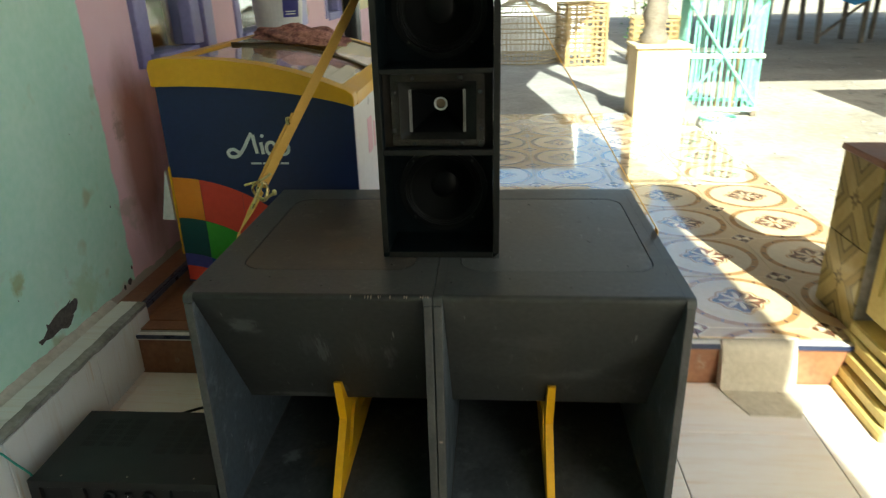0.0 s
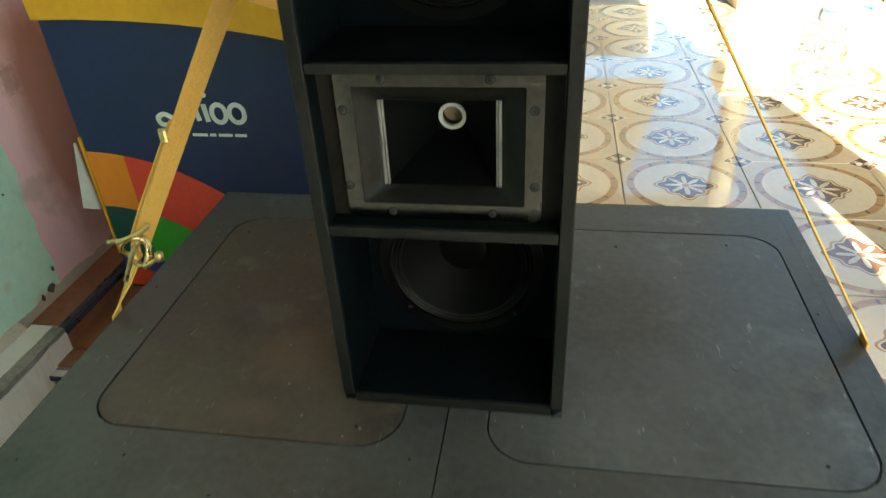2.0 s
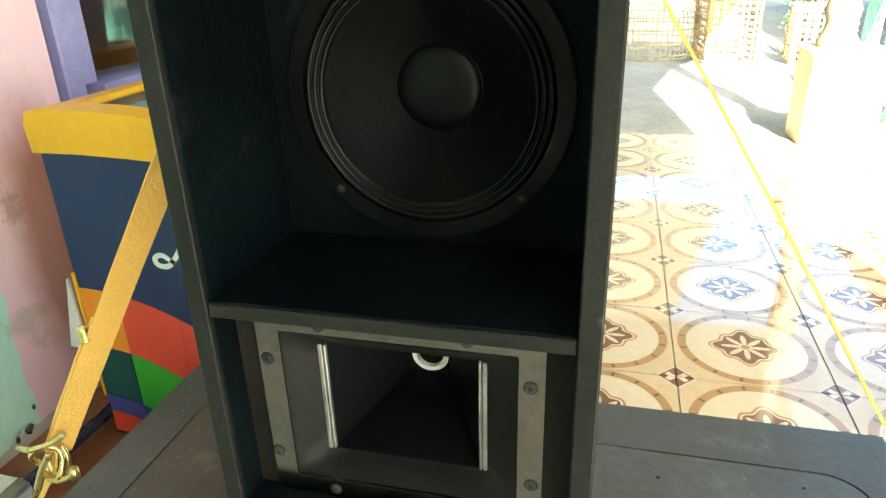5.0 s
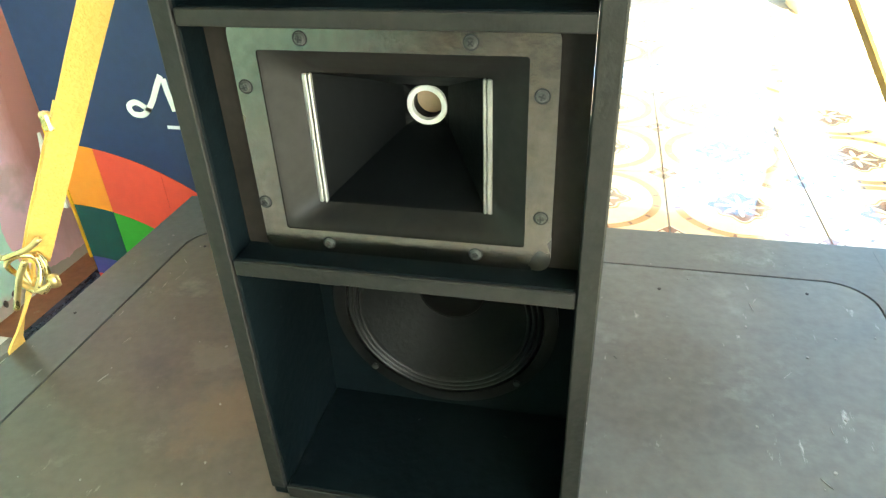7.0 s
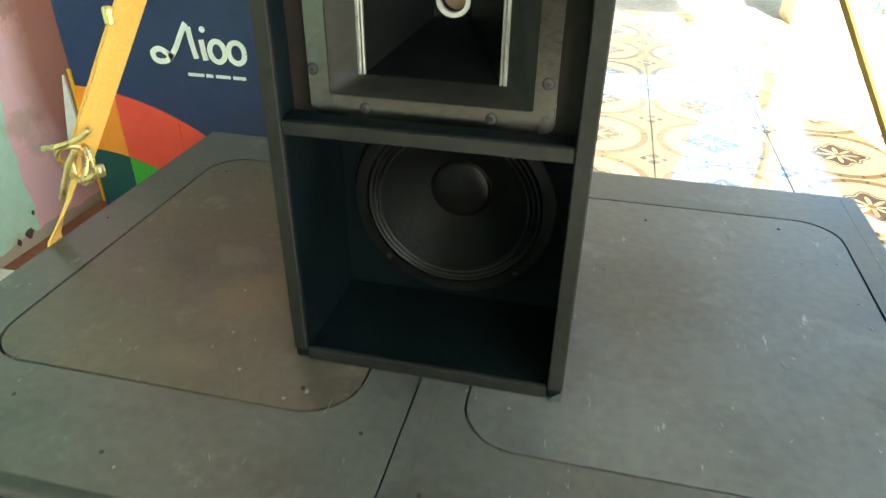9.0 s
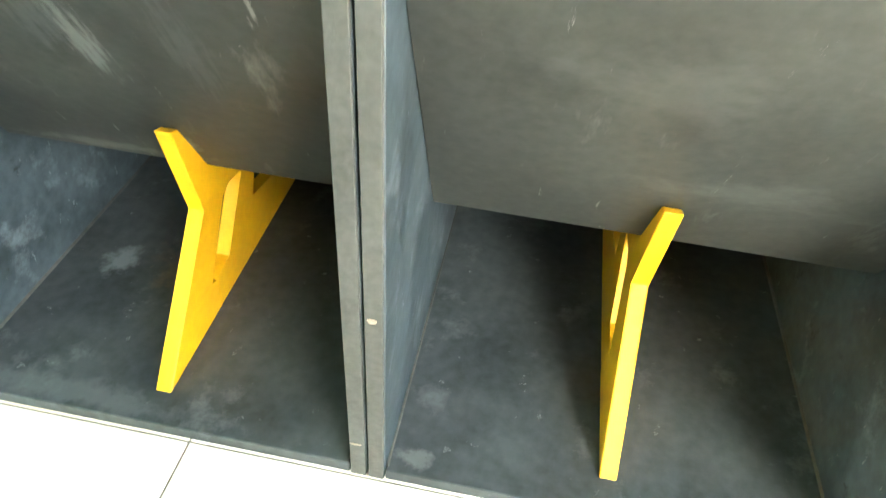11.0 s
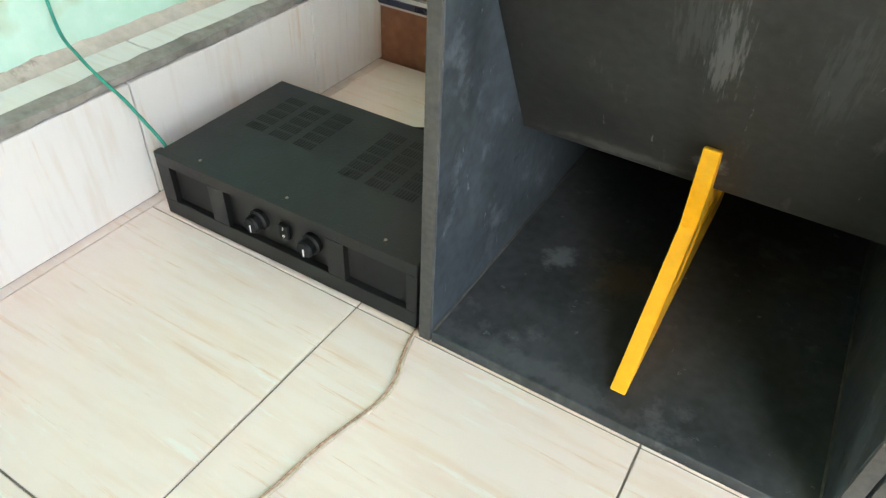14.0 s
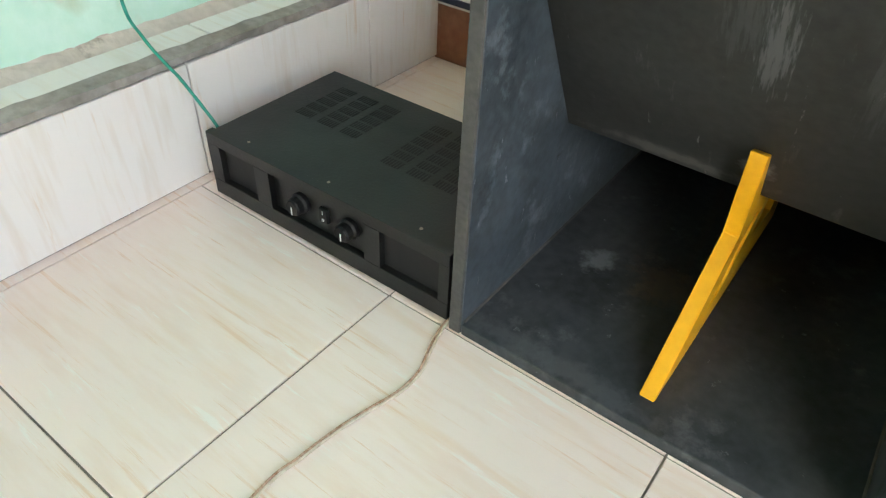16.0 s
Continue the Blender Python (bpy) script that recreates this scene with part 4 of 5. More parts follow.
for sub, seed in ((subs[0], 41), (subs[1], 42)):
    rng = random.Random(seed)
    bm = bmesh.new()
    for k in range(46):
        x, y, a = rng.uniform(-0.23, 0.23), rng.uniform(0.03, 0.68), rng.uniform(0.0005, 0.0019)
        ring = [(x + a * rng.uniform(0.5, 1.3) * math.cos(q), y + a * rng.uniform(0.5, 1.6) * math.sin(q)) for q in [2 * math.pi * m / 6 for m in range(6)]]
        prism(ring, 2, 0.599, 0.6004, 0, bm)
    for k in range(8):
        x, y, a, q = rng.uniform(-0.21, 0.21), rng.uniform(0.05, 0.60), rng.uniform(0.003, 0.008), rng.gauss(1.45, 0.5)
        u, v = (math.cos(q), math.sin(q)), (-math.sin(q), math.cos(q))
        t = rng.uniform(0.0002, 0.0005)
        ring = [(x + e * a * u[0] + f * t * v[0], y + e * a * u[1] + f * t * v[1]) for e, f in ((-1, 0), (-0.4, -1), (0.5, -0.8), (1, 0), (0.3, 1), (-0.5, 0.7))]
        prism(ring, 2, 0.599, 0.60035, 0, bm)
    tagged(part("paint_fleck", bm, M_FLECK, sub, "pale flecks and scratches in the paint"), kind="stuff")

# ---- mid and high loudspeaker on top ----
box = thing("mid_high_loudspeaker", "narrow black loudspeaker with two cones and a central horn", "loudspeaker", place=(0.002, 0.199, 0.6))
H = 0.638
for s in (-1, 1):
    a, b = sorted((s * 0.1285, s * 0.1145))
    p = part("side_panel", block((a, 0.002, 0.0), (b, 0.3, H), 0.0025, seg=2), M_BOX, box)
    part("edge_band", block((a + 0.0006, -0.001, 0.012), (b - 0.0006, 0.0035, H - 0.001), 0.0008), M_BOXEDGE, p, "rubbed front edge")
for z0, z1, y0 in ((0.0, 0.014, 0.001), (0.231, 0.244, 0.001), (0.398, 0.409, 0.001), (0.622, H, 0.001)):
    p = part("shelf", block((-0.114, y0 + 0.002, z0), (0.114, 0.3, z1), 0.001), M_BOX, box)
    part("edge_band", block((-0.1142, 0.0, z0 + 0.0006), (0.1142, 0.0036, z1 - 0.0006), 0.0008), M_BOXEDGE, p)


def ring_hole(zc, z0, z1, r):
    """A baffle with a round hole."""
    n = 8
    inner = []
    for a0 in (45, 135, 225, 315):
        for k in range(n + 1):
            a = radians(a0 - 45 + 90 * k / n)
            inner.append((r * math.cos(a), zc + r * math.sin(a)))
    outer = rect_round(-0.114, z0, 0.114, z1)
    bm = framed_plate(outer, inner, 0, 0.014)
    bmesh.ops.transform(bm, matrix=Matrix(((1, 0, 0, 0), (0, 0, 1, 0.122), (0, 1, 0, 0), (0, 0, 0, 1))), verts=bm.verts)
    return bm


def cone_driver(zc):
    c = (0, 0.122, zc)
    part("driver_frame", lathe([(0.101, 0.0), (0.101, -0.004), (0.0895, -0.005), (0.088, 0.006)], "y", 56, c), M_RUBBER, box, smooth=False)
    prof = []
    for k in range(25):
        r = 0.0885 - 0.0145 * k / 24
        prof.append((r, -0.0015 - 0.0032 * abs(math.sin(math.pi * 3 * k / 24))))
    part("surround", lathe(prof, "y", 56, c), M_RUBBER, box, "black corrugated surround", smooth=True)
    part("cone", lathe([(0.074, -0.0015), (0.066, 0.008), (0.052, 0.021), (0.040, 0.031), (0.031, 0.038)], "y", 56, c), M_CONE, box, smooth=True)
    part("dust_cap", lathe([(0.0325, 0.036)] + [(0.0315 * math.cos(radians(a)) + 0.00005, 0.036 - 0.006 * math.sin(radians(a))) for a in range(0, 91, 9)], "y", 40, c), M_CAP, box, "shallow dust cap", smooth=True)
    me = mesh_of("bolt", lathe([(0.0002, -0.0075), (0.003, -0.007), (0.0032, -0.004)], "y", 8), M_SCREW)
    for a in (45, 135, 225, 315):
        piece("bolt", me, box, pose(0.095 * math.cos(radians(a)), 0.122, zc + 0.095 * math.sin(radians(a))))


for zc, z0, z1 in ((0.1225, 0.014, 0.231), (0.5155, 0.409, 0.622)):
    part("baffle", ring_hole(zc, z0, z1, 0.087), M_BOX, box)
    part("driver_tub", lathe([(0.087, 0.137), (0.087, 0.23), (0.0005, 0.24)], "y", 40, (0, 0, zc)), M_DARK, box)
    cone_driver(zc)

# horn: flange, bevel, flare and throat
hz = 0.321
inner = round_rect(-0.080, hz - 0.060, 0.080, hz + 0.060, 0.002)
outer = round_rect(-0.0965, hz - 0.0765, 0.0965, hz + 0.0765, 0.008)
FLAT = Matrix(((1, 0, 0, 0), (0, 0, 1, 0.0205), (0, 1, 0, 0), (0, 0, 0, 1)))
bm = framed_plate(outer, inner, 0, 0.005)
bmesh.ops.transform(bm, matrix=FLAT, verts=bm.verts)
horn = part("horn_flange", bm, M_FLANGE, box, "rubbed grey horn flange")


def loop_rect(bm, hw, hh, y, dx=0.0, dz=0.0, n=10):
    pts = []
    for i in range(4 * n):
        a = 2 * math.pi * i / (4 * n) + math.pi / 4
        u, v = math.cos(a), math.sin(a)
        m = max(abs(u), abs(v))
        pts.append(bm.verts.new((hw * u / m + dx, y, hz + dz + hh * v / m)))
    return pts


def loop_round(bm, r, y, n=10):
    return [bm.verts.new((r * math.cos(2 * math.pi * i / (4 * n) + math.pi / 4), y, hz + r * math.sin(2 * math.pi * i / (4 * n) + math.pi / 4))) for i in range(4 * n)]


def skin(bm, loops):
    for p, q in zip(loops, loops[1:]):
        for i in range(len(p)):
            bm.faces.new((p[i], p[(i + 1) % len(p)], q[(i + 1) % len(p)], q[i]))
    return bm


bm = bmesh.new()
skin(bm, [loop_rect(bm, *v) for v in ((0.080, 0.060, 0.0222), (0.0765, 0.0575, 0.0242, 0, -0.0003), (0.0705, 0.0535, 0.0290, -0.001, -0.001), (0.0645, 0.0495, 0.0345, -0.0015, -0.002), (0.0595, 0.0465, 0.0385, -0.002, -0.003), (0.0560, 0.0448, 0.0402, -0.0025, -0.0035))])
part("horn_bevel", bm, M_BEVEL, horn, "grey bevel round the horn mouth, coloured dark for its shade", smooth=True)
bm = bmesh.new()
skin(bm, [loop_rect(bm, *v) for v in ((0.0560, 0.0448, 0.0402, -0.0025, -0.0035), (0.0545, 0.0440, 0.0415, -0.0025, -0.0035), (0.0345, 0.0290, 0.072, -0.001, -0.001), (0.0160, 0.0150, 0.1015))] + [loop_round(bm, 0.0138, 0.1045)])
part("horn_flare", bm, M_HORN, horn, "deep black horn throat")
for s in (-1, 1):
    for a, b, mt in ((0.0536, 0.0556, M_LIP), (0.0562, 0.0594, M_LIP)):
        u, v = sorted((s * a - 0.0025, s * b - 0.0025))
        part("horn_lip", block((u, 0.0376, hz - 0.0480), (v, 0.0420, hz + 0.0410), 0.0007), mt, horn, "bright rubbed lip")
part("throat_ring", lathe([(0.0108, 0.1020), (0.0108, 0.1075), (0.0150, 0.1075), (0.0150, 0.1036), (0.0140, 0.1020), (0.0108, 0.1020)], "y", 32, (0, 0, hz)), M_RING, horn, "bare metal throat ring", smooth=False)
part("throat_tube", lathe([(0.0112, 0.1076), (0.0112, 0.132)], "y", 24, (0, 0, hz)), M_DARK, horn)
part("driver_plate", lathe([(0.0002, 0.118), (0.0110, 0.118), (0.0110, 0.122), (0.0002, 0.122)], "y", 24, (0, 0, hz)), M_PLY, horn, "bare brown plywood behind the throat")
hb = part("horn_baffle", framed_plate(rect_round(-0.114, 0.244, 0.114, 0.398), round_rect(-0.082, hz - 0.062, 0.082, hz + 0.062, 0.003), 0, 0.012), M_BOXIN, box, "brown-black plate round the horn")
hb.data.transform(Matrix(((1, 0, 0, 0), (0, 0, 1, 0.0262), (0, 1, 0, 0), (0, 0, 0, 1))))
screw = lathe([(0.0002, -0.0016), (0.0024, -0.0016), (0.0030, -0.0008), (0.0036, -0.0006), (0.0040, 0.001)], "y", 14)
screw = mesh_of("screw", screw, M_SCREW)
slot = bmesh.new()
block((-0.0021, -0.0021, -0.0004), (0.0021, -0.0012, 0.0004), 0, slot)
block((-0.0004, -0.0021, -0.0021), (0.0004, -0.0012, 0.0021), 0, slot)
slot = mesh_of("slot", slot, M_DARK)
seat = mesh_of("screw_seat", lathe([(0.0003, 0.0002), (0.0046, 0.0002), (0.0046, 0.0008)], "y", 16), M_DARK)
for i, (x, z) in enumerate(((-0.051, 0.067), (0.048, 0.067), (-0.0905, 0.0375), (0.0875, 0.0385), (-0.0925, -0.041), (0.0895, -0.038), (-0.051, -0.069), (0.049, -0.068))):
    piece("screw_seat", seat, horn, pose(x, 0.0200, hz + z))
    piece("screw", screw, horn, pose(x, 0.0203, hz + z, 0, 33 * i, 0))
    piece("slot", slot, horn, pose(x, 0.0203, hz + z, 0, 33 * i + 12, 0))
part("worn_corner", prism([(0.116, -0.0004), (0.1282, -0.0004), (0.1282, 0.012), (0.125, 0.009), (0.120, 0.004)], 1, -0.0018, 0.006, 0.0006), M_WORN, box, "rubbed pale bottom corner")

# ---- lashing strap with its hook ----
def webbing(points, width, turn=0.0):
    """A flat band of webbing; turn lays its width from across y (0) towards facing the front (90)."""
    bm = bmesh.new()
    prev = None
    n = len(points)
    for i, p in enumerate(points):
        a, b = Vector(points[max(i - 1, 0)][:3]), Vector(points[min(i + 1, n - 1)][:3])
        d = (b - a).normalized()
        k = radians(p[3] if len(p) > 3 else turn)
        flat = d.cross(Vector((0, 1, 0))).normalized()
        w = (Vector((0, 1, 0)) * math.cos(k) + flat * math.sin(k)) * width / 2
        s = d.cross(w).normalized() * 0.0011
        p = Vector(p[:3])
        row = [bm.verts.new(v) for v in (p - w - s, p + w - s, p + w + s, p - w + s)]
        if prev:
            for q in range(4):
                bm.faces.new((prev[q], prev[(q + 1) % 4], row[(q + 1) % 4], row[q]))
        else:
            bm.faces.new(row)
        prev = row
    bm.faces.new(list(reversed(prev)))
    return bm


strap = thing("lashing_strap", "yellow webbing strap lashed over the top loudspeaker", "strap")
TOP = 1.2385
part("webbing", webbing([(-0.433, 0.335, 0.722, -42), (-0.40, 0.336, 0.776, -42), (-0.35, 0.338, 0.858, -42), (-0.30, 0.340, 0.940, -42), (-0.25, 0.343, 1.021, -41), (-0.20, 0.346, 1.103, -34), (-0.15, 0.350, 1.187, -16), (-0.131, 0.352, TOP - 0.004, 0), (-0.122, 0.354, TOP, 0), (0.0, 0.354, TOP, 0), (0.120, 0.352, TOP, 0), (0.129, 0.351, TOP - 0.004, 0)], 0.026), M_STRAP, strap)
part("webbing_tail", webbing([(-0.438, 0.341, 0.726, -42), (-0.410, 0.343, 0.776, -36), (-0.362, 0.344, 0.852, -41), (-0.334, 0.343, 0.894, -42)], 0.025), M_STRAP, strap, "folded loose webbing tail")
part("webbing_lower", webbing([(-0.434, 0.331, 0.716, -42), (-0.465, 0.331, 0.668, -36), (-0.5055, 0.331, 0.606, -8), (-0.5085, 0.331, 0.585, 0), (-0.5085, 0.331, 0.50, 0)], 0.026), M_STRAP, strap)
part("webbing_right", webbing([(0.129, 0.351, TOP - 0.004), (0.149, 0.350, 1.180), (0.24, 0.351, 1.037), (0.331, 0.355, 0.888), (0.42, 0.362, 0.745), (0.507, 0.370, 0.606), (0.5085, 0.370, 0.5)], 0.026), M_STRAP, strap)
part("buckle_spring", block((-0.356, 0.326, 0.872), (-0.346, 0.334, 0.890), 0.002), M_BRASS, strap)
hook = thing("strap_hook", "twisted yellow-plated steel hook joining the strap", "hook", place=(-0.433, 0.320, 0.718))
part("ring", tube([(0.017 * math.cos(a), 0.006 * math.sin(2 * a), 0.021 * math.sin(a)) for a in [k * math.pi / 12 for k in range(24)]], 0.0032, 8, closed=True), M_BRASS, hook, smooth=True)
part("ring", tube([(0.013 * math.cos(a) + 0.003, 0.009 + 0.004 * math.sin(a), 0.023 * math.sin(a) - 0.004) for a in [k * math.pi / 12 for k in range(24)]], 0.003, 8, closed=True), M_BRASS, hook, smooth=True)
part("shank", tube(smooth_line([(0.012, -0.006, 0.020), (0.002, -0.010, 0.004), (-0.012, -0.010, -0.022), (-0.024, -0.008, -0.043)]), 0.0033, 8), M_BRASS, hook, smooth=True)
part("hook_arm", tube(smooth_line([(-0.010, -0.002, -0.012), (0.006, -0.006, -0.017), (0.022, -0.006, -0.012), (0.034, -0.004, -0.004)]), 0.0033, 8), M_BRASS, hook, smooth=True)
part("hook_arm", tube(smooth_line([(-0.036, 0.0, 0.014), (-0.022, -0.004, 0.018), (-0.008, -0.006, 0.022), (0.014, 0.0, 0.030), (0.03, 0.002, 0.042)]), 0.0032, 8), M_BRASS, hook, smooth=True)
part("knob_end", lathe([(0.0003, -0.007), (0.005, -0.006), (0.0056, 0.0), (0.005, 0.006), (0.0003, 0.007)], "z", 12, (0.035, -0.004, -0.003)), M_BRASS, hook, smooth=True)

# ---- amplifier ----
amp = thing("amplifier", "black steel power amplifier with two knobs, on the floor", "amplifier", place=(-0.7365, 0.002, 0.0), turn=0.6)
W, D, A = 0.226, 0.275, 0.116
part("case", block((-W + 0.002, 0.014, 0.008), (W - 0.002, D, A - 0.002), 0.0015), M_AMP, amp)
xs = (-W, -W + 0.025, -0.125, -0.095, 0.085, 0.113, W - 0.016, W)
zl, zh = 0.034, 0.096
face = part("faceplate", block((-W, 0, 0.006), (W, 0.0145, zl), 0.0008), M_AMP, amp, "black faceplate with three recessed windows")
part("faceplate_rail", block((-W, 0, zh), (W, 0.0145, A), 0.0008), M_AMP, face)
for i in (0, 2, 4, 6):
    part("faceplate_bar", block((xs[i], 0.0003, zl), (xs[i + 1], 0.0142, zh)), M_AMP, face)
for i in (1, 3, 5):
    part("window", block((xs[i] + 0.0005, 0.010, zl + 0.0005), (xs[i + 1] - 0.0005, 0.0138, zh - 0.0005)), M_AMP if i == 3 else M_DARK, amp)
for kx in (-0.038, 0.055):
    k = part("knob", lathe([(0.0002, -0.012), (0.011, -0.012), (0.013, -0.009), (0.0135, 0.0), (0.016, 0.003), (0.016, 0.0098)], "y", 28, (kx, 0, 0.068)), M_BLACKC, amp, "black knob with white pointer", smooth=False)
    part("pointer", block((kx - 0.0009, -0.0128, 0.0575), (kx + 0.0009, -0.0118, 0.070)), M_WHITE, k)
sw = part("rocker_switch", block((-0.0005, 0.003, 0.056), (0.0165, 0.0098, 0.080), 0.0015), M_BLACKC, amp, "black rocker power switch")
part("switch_mark", block((0.0075, 0.0022, 0.0715), (0.0085, 0.0035, 0.0765)), M_WHITE, sw)
part("switch_mark", lathe([(0.0013, 0.0022), (0.0021, 0.0022), (0.0021, 0.0034)], "y", 12, (0.008, 0, 0.0615)), M_WHITE, sw)
vent = bmesh.new()
for k in range(7):
    block((-0.0155 + 0.005 * k, -0.0085, 0), (-0.0130 + 0.005 * k, 0.0085, 0.0005), 0, vent)
vent = mesh_of("vent", vent, M_DARK)
for gx in (-0.155, -0.108, -0.061, 0.04, 0.087, 0.134, 0.181):
    for gy in (0.115, 0.138, 0.161, 0.184, 0.207, 0.23):
        if gx > 0 or gy > 0.13:
            piece("vent", vent, amp, pose(gx, gy, A - 0.0019))
bolt = mesh_of("case_screw", lathe([(0.0002, A), (0.0022, A), (0.003, A - 0.002)], "z", 10), M_CHIP)
for x in (-0.155, 0.005, 0.165):
    piece("case_screw", bolt, amp, pose(x, 0.022, -0.0012))
for x in (-0.2, 0.2):
    for y in (0.03, 0.24):
        part("foot", lathe([(0.0002, 0), (0.011, 0), (0.012, 0.0082), (0.0002, 0.0082)], "z", 14, (x, y, 0)), M_BLACKC, amp)

# ---- cables ----
cord = tagged(part("hanging_cable", tube(smooth_line([(-1.135, 0.03, 0.60), (-1.134, 0.02, 0.40), (-1.12, 0.010, 0.263), (-1.06, -0.006, 0.235), (-1.015, -0.010, 0.214), (-1.003, 0.004, 0.184), (-0.990, 0.017, 0.147), (-0.972, 0.024, 0.118), (-0.9705, 0.032, 0.095), (-0.972, 0.05, 0.05), (-0.978, 0.12, 0.006), (-0.98, 0.22, 0.004)]), 0.0026, 6), M_CORD, smooth=True), "thin green cord hanging down to the amplifier", "cable")
twin = thing("speaker_cable", "clear twin speaker cable lying across the floor tiles", "cable")
line = smooth_line([(-0.5085, 0.04, 0.004), (-0.5095, 0.0, 0.004), (-0.500, -0.04, 0.0035), (-0.486, -0.081, 0.0035), (-0.486, -0.12, 0.0035), (-0.497, -0.165, 0.0035), (-0.506, -0.206, 0.0035), (-0.512, -0.255, 0.0035), (-0.516, -0.308, 0.0035), (-0.50, -0.5, 0.0035), (-0.56, -0.8, 0.0035)])
part("wire", tube([p + Vector((-0.0017, 0, -0.0008)) for p in line], 0.0019, 6), M_CLEAR, twin, smooth=True)
part("wire", tube([p + Vector((0.0017, 0, -0.0008)) for p in line], 0.0019, 6), M_STRAND, twin, "bare copper-tinned strand", smooth=True)
tagged(part("power_cable", tube(smooth_line([(-0.80, 0.275, 0.045), (-0.785, 0.33, 0.05), (-0.765, 0.38, 0.035), (-0.72, 0.44, 0.015), (-0.64, 0.46, 0.006), (-0.56, 0.44, 0.006), (-0.53, 0.60, 0.006)]), 0.0042, 8), M_BLACKC, smooth=True), "black power cable looped behind the amplifier", "cable")

# ---- ice cream freezer ----
FX0, FX1, FY, FZ = -0.95, -0.312, 0.912, 0.1435
fz = thing("chest_freezer", "navy ice cream freezer with yellow rim and glass lid", "freezer", place=(-0.008, 0.013, 0.002))
part("body", block((FX0 + 0.002, FY + 0.004, 0.2), (FX1 - 0.002, 1.97, 0.80), 0.012, seg=2), M_FWHITE, fz, "white enamelled cabinet")
panel = part("front_panel", prism([(FX0 + 0.004, 0.195), (FX1 - 0.004, 0.195), (FX1 - 0.004, 0.81), (-0.45, 0.842), (-0.63, 0.866), (-0.80, 0.876), (FX0 + 0.004, 0.877)], 1, FY, FY + 0.006), M_NAVY, fz, "navy printed front panel")
for x in (FX0 + 0.05, FX1 - 0.05):
    for y in (FY + 0.08, 1.9):
        part("foot", lathe([(0.0002, FZ - 0.0022), (0.02, FZ - 0.0022), (0.022, 0.2), (0.0002, 0.201)], "z", 12, (x, y, 0)), M_BLACKC, fz)
top = [(-0.952, 0.872), (-0.956, 0.93), (-0.946, 0.953), (-0.92, 0.959), (-0.80, 0.957), (-0.70, 0.950), (-0.60, 0.936), (-0.50, 0.913), (-0.40, 0.882), (-0.335, 0.857), (-0.312, 0.842), (-0.308, 0.828), (-0.309, 0.803)]
low = [(-0.38, 0.823), (-0.45, 0.838), (-0.54, 0.852), (-0.63, 0.862), (-0.74, 0.870), (-0.85, 0.874)]
part("rim_front", prism(top + low, 1, FY - 0.016, FY + 0.05, 0.004, seg=2), M_RIM, fz, "yellow moulded rim")
part("rim_back", prism(top + low, 1, 1.93, 1.99, 0.004), M_RIM, fz)
part("rim_side", prism([(-0.952, 0.80), (-0.952, 0.95), (-0.88, 0.9575), (-0.865, 0.945), (-0.87, 0.80)], 1, FY + 0.05, 1.93), M_RIM, fz)
part("rim_side", prism([(-0.309, 0.80), (-0.309, 0.838), (-0.355, 0.864), (-0.362, 0.85), (-0.362, 0.80)], 1, FY + 0.05, 1.93), M_RIM, fz)
arc = [(-0.868, 0.950), (-0.80, 0.9485), (-0.70, 0.941), (-0.60, 0.927), (-0.50, 0.904), (-0.42, 0.879), (-0.36, 0.853)]
for lift, name, y0, y1 in ((0.0, "lid_glass", FY + 0.05, 1.46), (0.007, "lid_glass", 1.40, 1.93)):
    g = part(name, prism([(x, z + lift) for x, z in arc] + [(x, z + lift - 0.004) for x, z in reversed(arc)], 1, y0, y1), M_GLASS, fz, "curved sliding glass lid")
    for yy in (y0, y1 - 0.022):
        part("lid_rail", prism([(x, z + lift + 0.0035) for x, z in arc] + [(x, z + lift - 0.008) for x, z in reversed(arc)], 1, yy + 0.0005, yy + 0.0215), M_RAIL if yy > 1.0 else M_RIM, g)
part("liner", block((-0.86, FY + 0.06, 0.68), (-0.372, 1.92, 0.70)), M_FWHITE, fz)
goods = (M_PAPER, M_ORANGE, M_FWHITE, M_LABEL, M_CLOTH, M_PAPER)
rng = random.Random(12)
for k in range(16):
    gx, gy = -0.80 + 0.125 * (k % 4), FY + 0.14 + 0.24 * (k // 4)
    tagged(part("ice_cream_pack", block((gx - 0.05, gy - 0.09, 0.702), (gx + 0.05, gy + 0.09, 0.702 + rng.uniform(0.04, 0.12)), 0.006), goods[k % 6]), "small packed goods lying inside the freezer", "package", "freezer goods")


def arc_panel(x0, x1, r0, r1, mat, name="print"):
    """A printed field between two circles about the lower corner of the panel."""
    cx, cz, n = -0.952, 0.003, 8
    pts = []
    for k in range(n + 1):
        x = x0 + (x1 - x0) * k / n
        pts.append((x, cz + math.sqrt(max(r1 * r1 - (x - cx) ** 2, 1e-6))))
    for k in range(n, -1, -1):
        x = x0 + (x1 - x0) * k / n
        pts.append((x, max(0.2, cz + math.sqrt(max(r0 * r0 - (x - cx) ** 2, 1e-6)))))
    part("printed_field", prism(pts, 1, FY - 0.0012, FY), mat, panel)


arc_panel(-0.944, -0.853, 0.430, 0.572, M_ORNG)
arc_panel(-0.852, -0.712, 0.430, 0.572, M_RED)
arc_panel(-0.711, -0.565, 0.29, 0.572, M_RED)
arc_panel(-0.944, -0.853, 0.300, 0.429, M_DTEAL)
arc_panel(-0.852, -0.712, 0.300, 0.429, M_GREEN)
